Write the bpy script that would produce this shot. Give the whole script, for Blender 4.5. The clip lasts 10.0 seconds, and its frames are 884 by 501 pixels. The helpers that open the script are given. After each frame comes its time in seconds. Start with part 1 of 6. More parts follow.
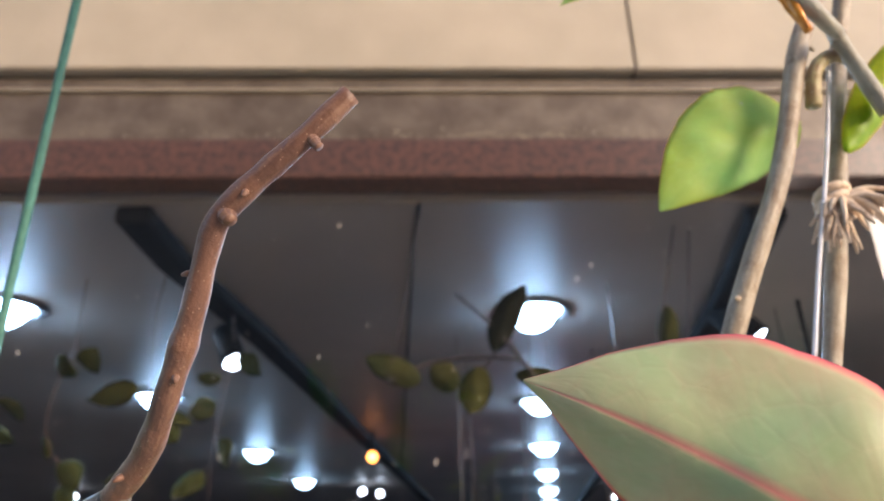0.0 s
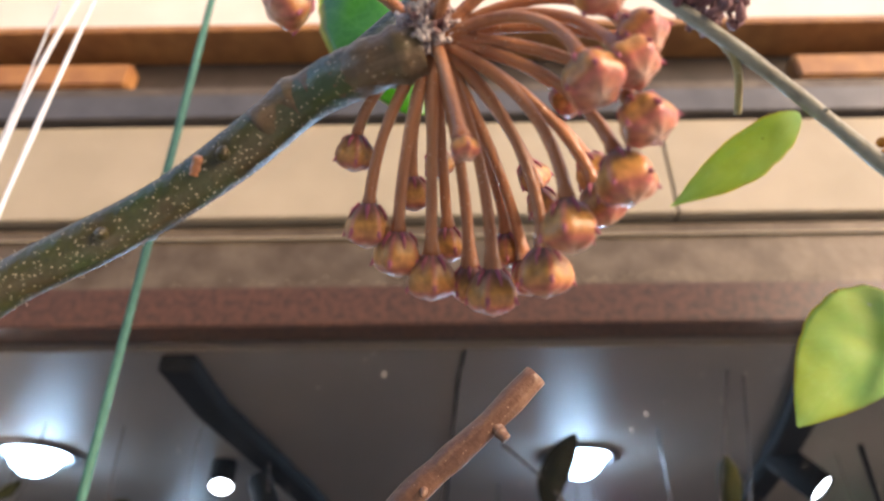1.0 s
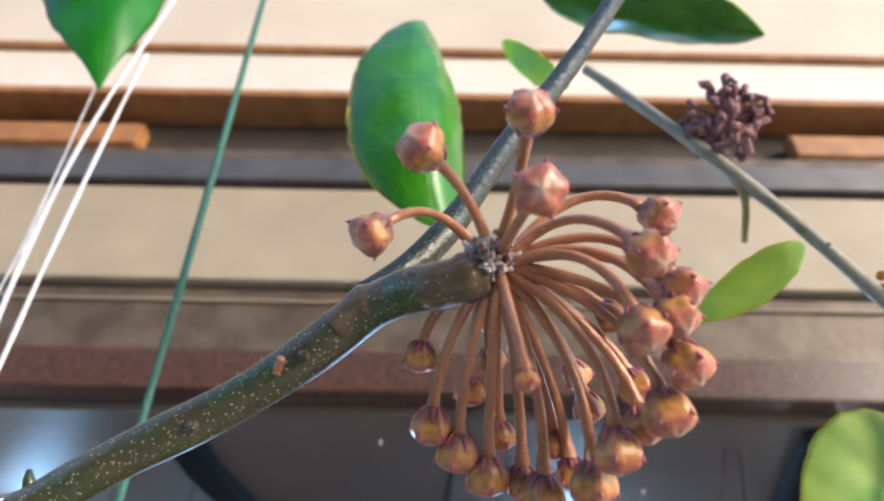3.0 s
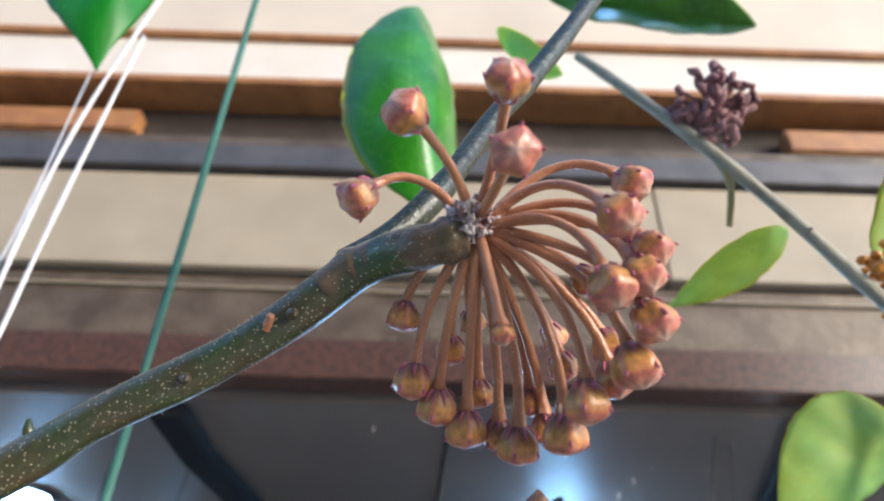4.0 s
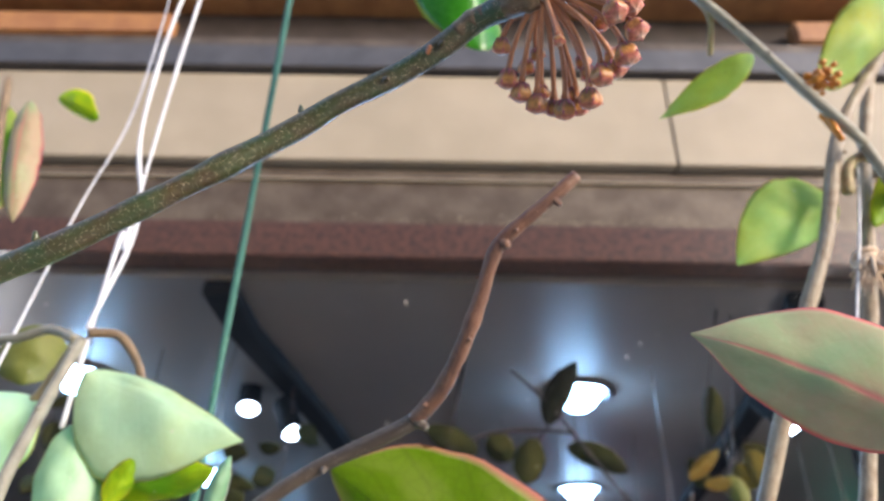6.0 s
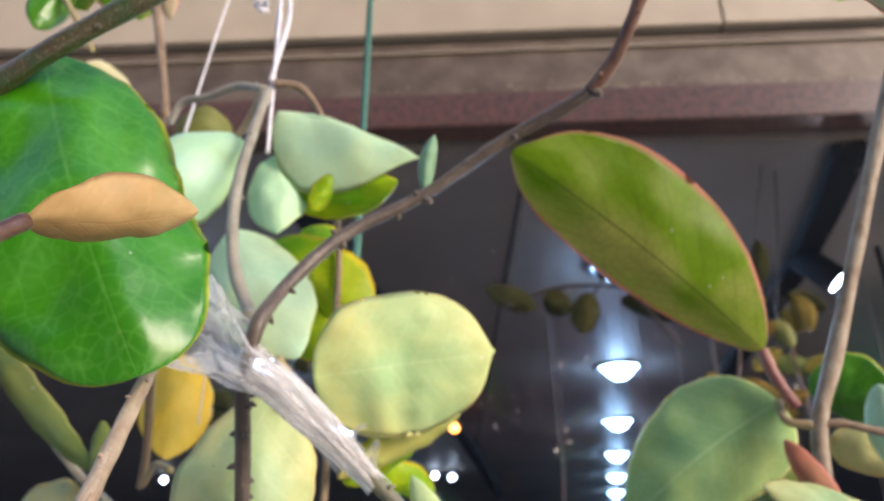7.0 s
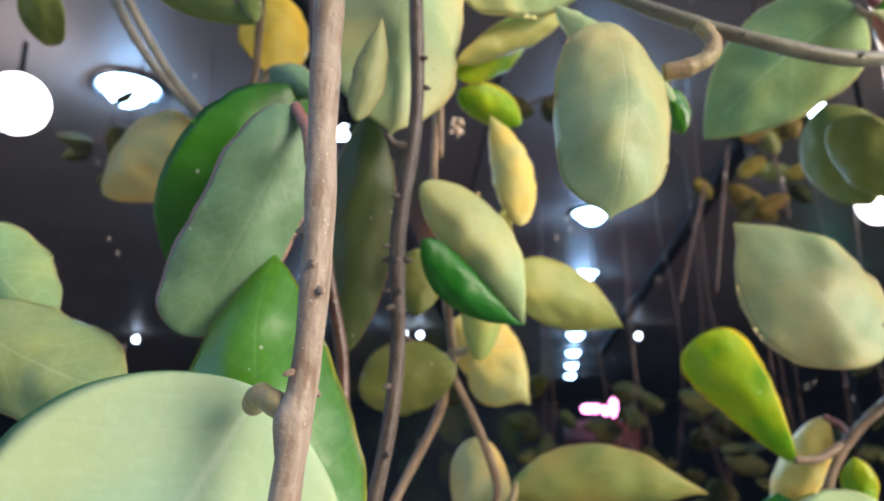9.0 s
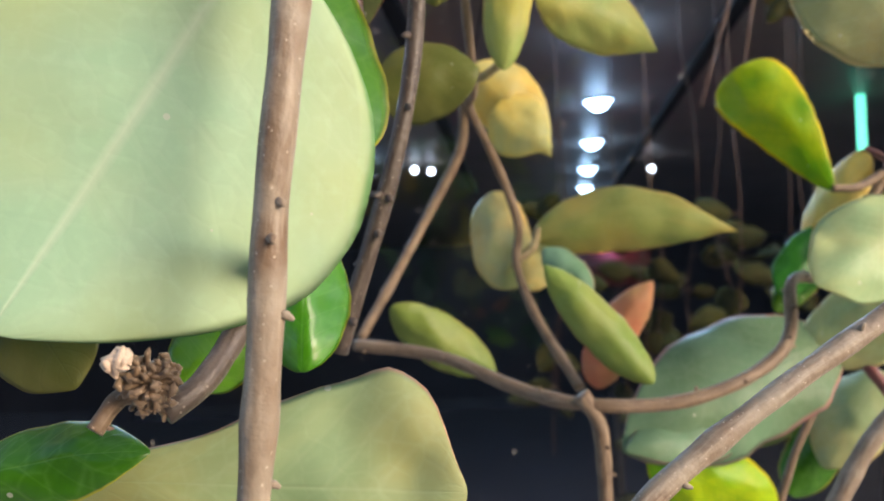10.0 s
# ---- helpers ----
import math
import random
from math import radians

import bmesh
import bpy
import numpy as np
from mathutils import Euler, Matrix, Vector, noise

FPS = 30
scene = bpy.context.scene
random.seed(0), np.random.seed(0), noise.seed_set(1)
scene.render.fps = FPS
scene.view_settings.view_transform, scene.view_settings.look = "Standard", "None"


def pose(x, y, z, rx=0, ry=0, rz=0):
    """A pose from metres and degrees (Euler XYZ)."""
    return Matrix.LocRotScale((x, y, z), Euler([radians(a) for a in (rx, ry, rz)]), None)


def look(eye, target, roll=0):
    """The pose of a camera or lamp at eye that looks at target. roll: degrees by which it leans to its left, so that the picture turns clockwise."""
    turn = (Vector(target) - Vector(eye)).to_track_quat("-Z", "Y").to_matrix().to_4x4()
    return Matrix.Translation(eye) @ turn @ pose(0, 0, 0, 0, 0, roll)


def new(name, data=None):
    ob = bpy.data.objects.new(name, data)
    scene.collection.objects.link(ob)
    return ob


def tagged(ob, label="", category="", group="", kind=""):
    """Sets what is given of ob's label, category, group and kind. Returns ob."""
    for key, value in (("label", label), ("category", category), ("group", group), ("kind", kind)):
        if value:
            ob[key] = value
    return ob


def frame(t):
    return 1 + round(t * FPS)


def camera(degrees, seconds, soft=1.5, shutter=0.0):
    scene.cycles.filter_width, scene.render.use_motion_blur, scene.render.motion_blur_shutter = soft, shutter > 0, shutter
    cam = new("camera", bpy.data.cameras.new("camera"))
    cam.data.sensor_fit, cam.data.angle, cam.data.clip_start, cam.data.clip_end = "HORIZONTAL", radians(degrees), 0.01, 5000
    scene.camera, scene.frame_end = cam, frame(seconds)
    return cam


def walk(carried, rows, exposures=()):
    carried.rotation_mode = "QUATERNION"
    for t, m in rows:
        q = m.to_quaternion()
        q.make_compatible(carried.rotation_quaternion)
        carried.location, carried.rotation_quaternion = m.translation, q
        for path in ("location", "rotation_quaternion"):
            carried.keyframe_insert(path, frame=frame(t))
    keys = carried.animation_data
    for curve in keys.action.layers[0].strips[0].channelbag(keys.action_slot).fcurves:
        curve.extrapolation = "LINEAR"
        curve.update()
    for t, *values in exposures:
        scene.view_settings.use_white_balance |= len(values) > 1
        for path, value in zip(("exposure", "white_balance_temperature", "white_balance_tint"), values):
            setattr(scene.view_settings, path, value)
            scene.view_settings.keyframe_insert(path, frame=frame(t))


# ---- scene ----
cam = camera(62.0, 10.0, soft=1.8)
cam.data.dof.use_dof, cam.data.dof.focus_distance, cam.data.dof.aperture_fstop = True, 0.10, 31.0
# seconds, x, y, z, yaw to the left, pitch up, roll
PATH = [
    (0, 0.00000, 0.00000, 1.60000, -1.619, 24.020, -0.951),
    (0.5, -0.01542, -0.00543, 1.61081, -0.237, 27.932, -0.486),
    (1, -0.02110, -0.00144, 1.62308, 0.620, 33.970, -0.336),
    (1.5, -0.02520, -0.01152, 1.62790, 0.882, 37.807, 0.812),
    (2, -0.02659, -0.01402, 1.63080, 0.396, 38.571, 1.215),
    (3.5, -0.02800, -0.01908, 1.63016, 0.204, 37.924, 1.343),
    (4, -0.02620, -0.01899, 1.62578, -0.122, 37.619, 1.725),
    (4.5, -0.02636, -0.01983, 1.61984, -0.478, 37.139, 1.630),
    (5, -0.02366, -0.03422, 1.60152, -0.757, 35.805, 3.057),
    (5.2, -0.02431, -0.04006, 1.59140, -0.823, 35.422, 2.039),
    (6.3, -0.05644, -0.06589, 1.52983, 1.348, 28.378, 1.061),
    (6.5, -0.07005, -0.07010, 1.50927, 1.739, 26.566, 0.407),
    (7, -0.08562, -0.06266, 1.47496, 2.492, 24.824, -0.385),
    (7.5, -0.09724, -0.06026, 1.45401, 1.384, 23.082, -0.112),
    (8, -0.11174, -0.06307, 1.43172, 1.008, 21.822, -0.486),
    (8.5, -0.13269, -0.05699, 1.39903, -0.499, 19.629, -0.806),
    (9, -0.14251, -0.04354, 1.37305, -0.930, 15.843, -1.237),
    (9.5, -0.14955, -0.03098, 1.34888, -1.013, 10.469, -1.840),
    (10, -0.14691, -0.01869, 1.33240, 0.243, 3.881, -2.064),
]

# seconds, stops, kelvin, tint
EXPOSURES = [
    (0, 1.26, 6400, 18), (0.5, 1.48, 6800, 20), (1, 1.32, 7000, 19), (1.5, 1.22, 6850, 17), (2, 1.18, 6500, 13), (3.5, 1.18, 5700, 10), (4.5, 1.20, 5500, 9),
    (5.2, 1.28, 5750, 11), (6.5, 1.28, 5900, 16), (7, 1.06, 6000, 19), (8, 0.84, 6100, 21), (9, 0.92, 5900, 19), (9.5, 0.94, 5850, 18), (10, 0.84, 6400, 19),
]


def eye_pose(x, y, z, yaw, pitch, roll):
    p, w = radians(pitch), radians(yaw)
    ahead = Vector((-math.sin(w) * math.cos(p), math.cos(w) * math.cos(p), math.sin(p)))
    eye = Vector((x, y, z))
    return look(eye, eye + ahead, roll)


walk(cam, [(t, eye_pose(x, y, z, yaw, pitch, roll)) for t, x, y, z, yaw, pitch, roll in PATH], EXPOSURES)

# ---- world and lights ----
world = bpy.data.worlds.new("world")
scene.world = world
world.use_nodes = True
sky = world.node_tree.nodes.new("ShaderNodeTexSky")
sky.sky_type, sky.sun_disc = "NISHITA", False
sky.sun_elevation, sky.sun_rotation = radians(17), radians(126)
sky.air_density, sky.dust_density, sky.ozone_density = 1.0, 1.2, 2.0
back = world.node_tree.nodes["Background"]
back.inputs["Strength"].default_value = 0.19
world.node_tree.links.new(sky.outputs["Color"], back.inputs["Color"])
sun = new("sun", bpy.data.lights.new("sun", "SUN"))
sun.data.energy, sun.data.angle, sun.data.color = 1.8, radians(30), (1.0, 0.82, 0.58)
sun.matrix_world = look((0, 0, 0), (-0.68, 0.64, -0.33))

# ---- materials ----


def mat(name, color, rough=0.6, metal=0.0, color2=None, scale=20.0, detail=6.0, bump=0.0, bump_scale=60.0, sharp=0.15, spec=0.5):
    """Two tones mixed by noise, with fine relief. scale in features per metre."""
    m = bpy.data.materials.new(name)
    m.use_nodes = True
    n, l = m.node_tree.nodes, m.node_tree.links
    b = n["Principled BSDF"]
    b.inputs["Roughness"].default_value, b.inputs["Metallic"].default_value = rough, metal
    b.inputs["Specular IOR Level"].default_value = spec
    geo = n.new("ShaderNodeNewGeometry")
    tex = n.new("ShaderNodeTexNoise")
    tex.inputs["Scale"].default_value, tex.inputs["Detail"].default_value = scale, detail
    l.new(geo.outputs["Position"], tex.inputs["Vector"])
    ramp = n.new("ShaderNodeMapRange")
    ramp.inputs["From Min"].default_value, ramp.inputs["From Max"].default_value = 0.5 - sharp, 0.5 + sharp
    l.new(tex.outputs["Fac"], ramp.inputs["Value"])
    mix = n.new("ShaderNodeMix")
    mix.data_type = "RGBA"
    mix.inputs["A"].default_value = (*color, 1)
    mix.inputs["B"].default_value = (*(color2 or [c * 0.8 for c in color]), 1)
    l.new(ramp.outputs["Result"], mix.inputs["Factor"])
    l.new(mix.outputs["Result"], b.inputs["Base Color"])
    if bump:
        t2 = n.new("ShaderNodeTexNoise")
        t2.inputs["Scale"].default_value, t2.inputs["Detail"].default_value = bump_scale, 5
        l.new(geo.outputs["Position"], t2.inputs["Vector"])
        bp = n.new("ShaderNodeBump")
        bp.inputs["Strength"].default_value, bp.inputs["Distance"].default_value = bump, 0.002
        l.new(t2.outputs["Fac"], bp.inputs["Height"])
        l.new(bp.outputs["Normal"], b.inputs["Normal"])
    return m


def glow(name, color, strength):
    m = bpy.data.materials.new(name)
    m.use_nodes = True
    b = m.node_tree.nodes["Principled BSDF"]
    b.inputs["Base Color"].default_value = (0.8, 0.8, 0.8, 1)
    b.inputs["Emission Color"].default_value, b.inputs["Emission Strength"].default_value = (*color, 1), strength
    return m


M_BEIGE = mat("painted_board", (0.40, 0.335, 0.25), 0.6, color2=(0.34, 0.285, 0.21), scale=9, bump=0.15, bump_scale=120)
M_LEDGE = mat("tarnished_metal", (0.080, 0.056, 0.037), 0.45, 0.2, (0.145, 0.11, 0.078), 26, 9, 0.35, 90, 0.16)
M_GRANITE = mat("red_granite", (0.105, 0.050, 0.034), 0.3, 0, (0.045, 0.026, 0.021), 120, 8, 0.1, 300, 0.14)
M_CREAM = mat("cream_paint", (0.64, 0.56, 0.46), 0.6, color2=(0.58, 0.50, 0.41), scale=6)
M_WHITE = mat("white_trim", (0.74, 0.68, 0.61), 0.4, color2=(0.69, 0.62, 0.54), scale=12)
M_WOOD = mat("ochre_wood", (0.42, 0.20, 0.07), 0.5, color2=(0.30, 0.13, 0.05), scale=30, bump=0.2)
M_DARK = mat("dark_channel", (0.045, 0.035, 0.03), 0.6, color2=(0.07, 0.055, 0.05), scale=20)
M_GREY = mat("grey_rail", (0.10, 0.095, 0.095), 0.45, 0.4, (0.14, 0.13, 0.13), 20)
M_CEIL = mat("dark_ceiling_panel", (0.28, 0.245, 0.222), 0.5, color2=(0.215, 0.19, 0.175), scale=3, bump=0.1)
M_BLACK = mat("black_metal", (0.006, 0.006, 0.007), 0.75, 0.0, (0.010, 0.010, 0.011), 40, spec=0.12)
M_ROOMDIM = mat("dim_room_tone", (0.014, 0.017, 0.030), 0.45, color2=(0.026, 0.030, 0.050), scale=2)
M_PAVE = mat("pavement_stone", (0.45, 0.41, 0.36), 0.8, color2=(0.36, 0.33, 0.29), scale=5, bump=0.4)
M_RESIDUE = mat("mineral_residue", (0.36, 0.29, 0.21), 0.8, 0, (0.27, 0.21, 0.15), 90)
M_DARKLINE = mat("black_mirrored_wire", (0.006, 0.006, 0.006), 0.9, 0, (0.01, 0.01, 0.01), 40, spec=0.05)
M_LED = glow("cool_led", (0.40, 0.70, 1.0), 85.0)
M_LENS = glow("cool_led_small", (0.70, 0.86, 1.0), 14.0)
M_CHROME = mat("satin_ring", (0.25, 0.26, 0.28), 0.35, 0.8, (0.2, 0.2, 0.22), 30)

# ---- mesh helpers ----


def mesh_object(name, bm, material, parent=None, label="", smooth=True):
    me = bpy.data.meshes.new(name)
    bm.to_mesh(me)
    bm.free()
    for p in me.polygons:
        p.use_smooth = smooth
    me.materials.append(material)
    ob = new(name, me)
    if parent is not None:
        ob.parent = parent
    if label:
        ob["label"] = label
    return ob


def part(name, bm, material, parent, label="", smooth=True):
    return mesh_object(name, bm, material, parent, label, smooth)


def box(x0, x1, y0, y1, z0, z1, bevel=0.0, bm=None):
    bm = bm or bmesh.new()
    r = bmesh.ops.create_cube(bm, size=1.0, matrix=Matrix.Translation(((x0 + x1) / 2, (y0 + y1) / 2, (z0 + z1) / 2)) @ Matrix.Diagonal((x1 - x0, y1 - y0, z1 - z0, 1)))
    if bevel:
        edges = list({e for v in r["verts"] for e in v.link_edges})
        bmesh.ops.bevel(bm, geom=edges, offset=bevel, segments=2, affect="EDGES")
    return bm


def structure(name, bm, material, label, smooth=False):
    return tagged(mesh_object(name, bm, material, None, "", smooth), label, name.split("_")[0], "", "structure")


# ---- the shop front ----
YW = 0.72
FRONT = [  # name, bottom, top, how far it stands proud, material, label
    ("granite_trim", 2.009, 2.059, 0.004, M_GRANITE, "speckled red-brown granite band over the window"),
    ("ledge_trim", 2.059, 2.146, 0.0, M_LEDGE, "tarnished grey-brown metal fascia with whitish stains"),
    ("rail_trim", 2.310, 2.352, 0.022, M_GREY, "dark grey metal rail along the wall"),
    ("lower_trim", 2.352, 2.383, 0.006, M_LEDGE, "brownish metal strip above a grey rail"),
    ("channel_trim", 2.383, 2.472, -0.03, M_DARK, "dark recessed channel in the shop front"),
    ("lip_trim", 2.472, 2.486, 0.030, M_WOOD, "thin ochre wooden lip"),
    ("white_trim", 2.486, 2.576, 0.024, M_WHITE, "bright white painted trim board"),
    ("upper_lip_trim", 2.576, 2.588, 0.034, M_WOOD, "thin ochre wooden lip on a white board"),
    ("wall_upper", 2.588, 3.6, 0.012, M_CREAM, "cream painted upper wall of the shop"),
]
for nm, z0, z1, proud, m, lab in FRONT:
    structure(nm, box(-4, 4, YW - proud, YW + 0.10, z0, z1, 0.0015), m, lab)
structure("board_trim_west", box(-4, 0.254, YW - 0.012, YW + 0.1, 2.152, 2.304, 0.0015), M_BEIGE, "plain beige painted board over the shop window")
structure("board_trim_east", box(0.2565, 4, YW - 0.012, YW + 0.1, 2.152, 2.304, 0.0015), M_BEIGE, "plain beige painted board over the shop window")
structure("bead_trim", box(-4, 4, YW - 0.005, YW + 0.01, 2.126, 2.1285, 0.0005), M_BEIGE, "thin pale bead along the metal fascia")
for x0, x1 in ((-4, -0.47), (0.47, 4)):
    structure("block_trim", box(x0, x1, YW - 0.004, YW + 0.025, 2.392, 2.438, 0.004), M_WOOD, "ochre wooden block set in the dark channel")
structure("wall_backing", box(-4, 4, YW + 0.10, YW + 0.2, 2.003, 3.6), M_DARK, "dark solid wall core behind the fascia boards")
# unseen dark wall, added to block sky light and its reflection in the pane
M_SKYBLOCK = mat("sky_blocker", (0.13, 0.12, 0.12), 0.8, color2=(0.09, 0.085, 0.085), scale=1.5, bump=0.3)
structure("wall_opposite", box(-13, 7.2, -9.4, -9, -0.05, 9), M_SKYBLOCK, "unseen dark wall added to keep sky out of the glass")
structure("wall_below", box(-4, 4, YW, YW + 0.15, -0.05, 0.3, 0.004), M_GRANITE, "red granite base under the shop window")
structure("ground", box(-200, 200, -200, 200, -0.25, -0.05), M_PAVE, "grey stone paving in front of the shop")

residue = bmesh.new()
rnd = random.Random(31)
for k_ in range(340):
    c = Vector((rnd.gauss(0.12, 0.13) if k_ < 250 else rnd.uniform(-0.4, 0.5), YW - 0.0045, 2.0595 + abs(rnd.gauss(0, 0.006))))
    r, e = rnd.uniform(0.0005, 0.0019), rnd.uniform(0.25, 0.6)
    rim = [residue.verts.new(c + Vector((math.cos(a) * r * g, -0.0004, math.sin(a) * r * e * g))) for a, g in ((j * math.pi / 4, rnd.uniform(0.6, 1.2)) for j in range(8))]
    mid = residue.verts.new(c + Vector((0, -0.0014, 0)))
    for j in range(8):
        residue.faces.new((rim[j], rim[(j + 1) % 8], mid))
tagged(mesh_object("residue", residue, M_RESIDUE, None, "", True), "whitish mineral residue along the granite edge", "residue", "", "stuff")

# ---- mirrored ceiling and lamps, built as a shop room behind the glass ----
ZC = 2.003
structure("ceiling", box(-4, 4, YW + 0.037, 9, ZC - 0.004, ZC + 0.012), M_CEIL, "dark brown-grey shop ceiling of wide panels")
# floor and walls added to close the space, dimness put into their colour
structure("floor", box(-4, 4, YW + 0.15, 9, -0.05, 0.0), M_ROOMDIM, "floor added behind the glass, coloured dark for dimness")
structure("wall_back", box(-4, 4, 9, 9.1, -0.05, ZC + 0.05), M_ROOMDIM, "far wall added behind the glass, coloured dark for dimness")
structure("wall_west", box(-4.1, -4, YW, 9.1, -0.05, 3.6), M_ROOMDIM, "side wall added behind the glass, coloured dark for dimness")
structure("wall_east", box(4, 4.1, YW, 9.1, -0.05, 3.6), M_ROOMDIM, "side wall added behind the glass, coloured dark for dimness")


def tube(bm, pts, radii, sides=8, cap=True):
    """Sweep a round section along points with given radii."""
    pts = [Vector(p) for p in pts]
    rings, up = [], None
    for i, p in enumerate(pts):
        d = (pts[min(i + 1, len(pts) - 1)] - pts[max(i - 1, 0)]).normalized()
        if up is None:
            up = d.orthogonal().normalized()
        up = (up - d * up.dot(d)).normalized()
        side = d.cross(up)
        rings.append([bm.verts.new(p + radii[i] * (math.cos(a) * up + math.sin(a) * side)) for a in (2 * math.pi * k / sides for k in range(sides))])
    uvl, run = bm.loops.layers.uv.verify(), 0.0
    for i, (a, b) in enumerate(zip(rings, rings[1:])):
        step = (pts[i + 1] - pts[i]).length
        for k in range(sides):
            f = bm.faces.new((a[k], a[(k + 1) % sides], b[(k + 1) % sides], b[k]))
            for lp, uv in zip(f.loops, ((k, run), (k + 1, run), (k + 1, run + step), (k, run + step))):
                lp[uvl].uv = (uv[0] / sides, uv[1])
        run += step
    if cap:
        bm.faces.new(rings[0][::-1])
        bm.faces.new(rings[-1])
    return bm


def spline(pts, n=8):
    """Catmull-Rom through points."""
    pts = [Vector(p) for p in pts]
    ext = [2 * pts[0] - pts[1], *pts, 2 * pts[-1] - pts[-2]]
    out = []
    for i in range(1, len(ext) - 2):
        p0, p1, p2, p3 = ext[i - 1 : i + 3]
        for k in range(n):
            t = k / n
            out.append(0.5 * (2 * p1 + (p2 - p0) * t + (2 * p0 - 5 * p1 + 4 * p2 - p3) * t * t + (3 * p1 - p0 - 3 * p2 + p3) * t**3))
    return out + [pts[-1]]


def lathe(bm, profile, segs=24, m=Matrix()):
    rings = []
    for r, z in profile:
        rings.append([bm.verts.new(m @ Vector((r * math.cos(2 * math.pi * k / segs), r * math.sin(2 * math.pi * k / segs), z))) for k in range(segs)])
    for a, b in zip(rings, rings[1:]):
        for k in range(segs):
            bm.faces.new((a[k], a[(k + 1) % segs], b[(k + 1) % segs], b[k]))
    return bm


def downlight(x, y, r=0.055):
    e = new("downlight")
    e.location = (x, y, ZC - 0.004)
    tagged(e, "round recessed cool-white downlight in the dark ceiling", "downlight", "ceiling downlights")
    part("ring", lathe(bmesh.new(), [(r * 1.12, 0.0), (r * 1.15, -0.004), (r * 1.02, -0.008), (r * 0.9, -0.004), (r * 0.86, 0.0)], 28), M_CHROME, e)
    part("lens", lathe(bmesh.new(), [(0.0005, -0.034), (r * 0.30, -0.032), (r * 0.55, -0.022), (r * 0.70, -0.010), (r * 0.86, -0.002)], 24), M_LED, e, "glowing domed lens")
    return e


for i in range(8):
    downlight(0.178 + 0.110 * i, 1.14 + 0.67 * i)
for x, y in ((-0.655, 1.10), (-0.617, 1.72), (-0.556, 2.54), (-0.518, 3.33)):
    downlight(x, y)


def track(pts):
    """A black lighting track under the ceiling."""
    e = new("lighting_track")
    tagged(e, "black metal lighting track under the shop ceiling", "track", "lighting tracks")
    for i, (a, b) in enumerate(zip(pts, pts[1:])):
        d = Vector((b[0] - a[0], b[1] - a[1], 0))
        bm = box(-0.021, 0.021, 0, d.length + 0.005, -0.022, 0.0, 0.003)
        ob = part("rail", bm, M_BLACK, e, smooth=False)
        ob.matrix_local = Matrix.Translation((a[0], a[1], ZC - 0.004)) @ Matrix.Rotation(math.atan2(-d.x, d.y), 4, "Z")
    return e


def spot(x, y, z, aim, r=0.019, ln=0.075):
    """A black cylinder spotlight on a short arm from the ceiling track."""
    e = new("track_spotlight")
    tagged(e, "black cylinder spotlight with a glowing cool lens on its track", "spotlight", "track spotlights")
    p, d = Vector((x, y, z)), Vector(aim).normalized()
    m = Matrix.Translation(p) @ d.to_track_quat("-Z", "Y").to_matrix().to_4x4()
    part("body", lathe(bmesh.new(), [(0.001, ln), (r * 0.9, ln), (r, ln * 0.93), (r, 0.002), (r * 0.93, 0.0), (r * 0.88, 0.006)], 22, m), M_BLACK, e)
    part("lens", lathe(bmesh.new(), [(0.0005, 0.003), (r * 0.5, 0.003), (r * 0.89, 0.005)], 20, m), M_LENS, e, "glowing cool lens")
    top = m @ Vector((0, 0, ln * 0.6))
    bm = tube(bmesh.new(), [top, (top.x, top.y, (top.z + ZC) / 2), (top.x, top.y, ZC - 0.03)], [0.006, 0.005, 0.009], 8)
    part("arm", bm, M_BLACK, e)
    return e


track([(-0.333, 0.764), (-0.330, 0.90), (-0.277, 1.27), (-0.183, 2.22), (0.05, 4.5)])
track([(0.405, 0.764), (0.446, 0.943), (0.485, 1.15), (0.62, 2.2), (0.9, 4.5)])
spot(-0.372, 1.125, 1.950, (0.15, -0.55, -1))
spot(-0.283, 1.09, 1.900, (0.5, -0.5, -1))
spot(0.512, 1.075, 1.925, (0.55, -0.35, -0.8), 0.024, 0.085)

M_GLOBE = glow("warm_white_globe", (1.0, 0.93, 0.86), 6.0)
M_ORANGE = glow("orange_bulb", (1.0, 0.30, 0.03), 7.0)
M_PINK = glow("pink_tube", (1.0, 0.22, 0.55), 9.0)
M_NEON = glow("green_tube", (0.10, 0.95, 0.60), 1.8)


def hung_globe(x, y, z, r, material, label):
    e = new("globe_lamp")
    tagged(e, label, "lamp", "globe lamps")
    bm = bmesh.new()
    bmesh.ops.create_uvsphere(bm, u_segments=24, v_segments=16, radius=r, matrix=Matrix.Translation((x, y, z)))
    part("bulb", bm, material, e, "glowing bulb")
    part("cord", tube(bmesh.new(), [(x, y, z + r * 0.95), (x, y, z + r * 1.25), (x, y, ZC - 0.004)], [r * 0.35, 0.004, 0.004], 8), M_BLACK, e)


hung_globe(-0.755, 0.96, 1.896, 0.045, M_GLOBE, "round warm-white globe lamp hung from the ceiling")
hung_globe(0.60, 1.10, 1.765, 0.034, M_GLOBE, "round warm-white globe lamp hung from the ceiling")
hung_globe(-0.15, 2.2, 1.925, 0.014, M_ORANGE, "small orange bulb hung from the shop ceiling")
for x, y, z in ((-1.57, 3.5, 1.96), (0.86, 3.5, 1.93), (-0.2, 3.5, 1.955), (-0.28, 3.5, 1.965)):
    hung_globe(x, y, z, 0.013, M_LENS, "small cool-white bulb deep in the shop")

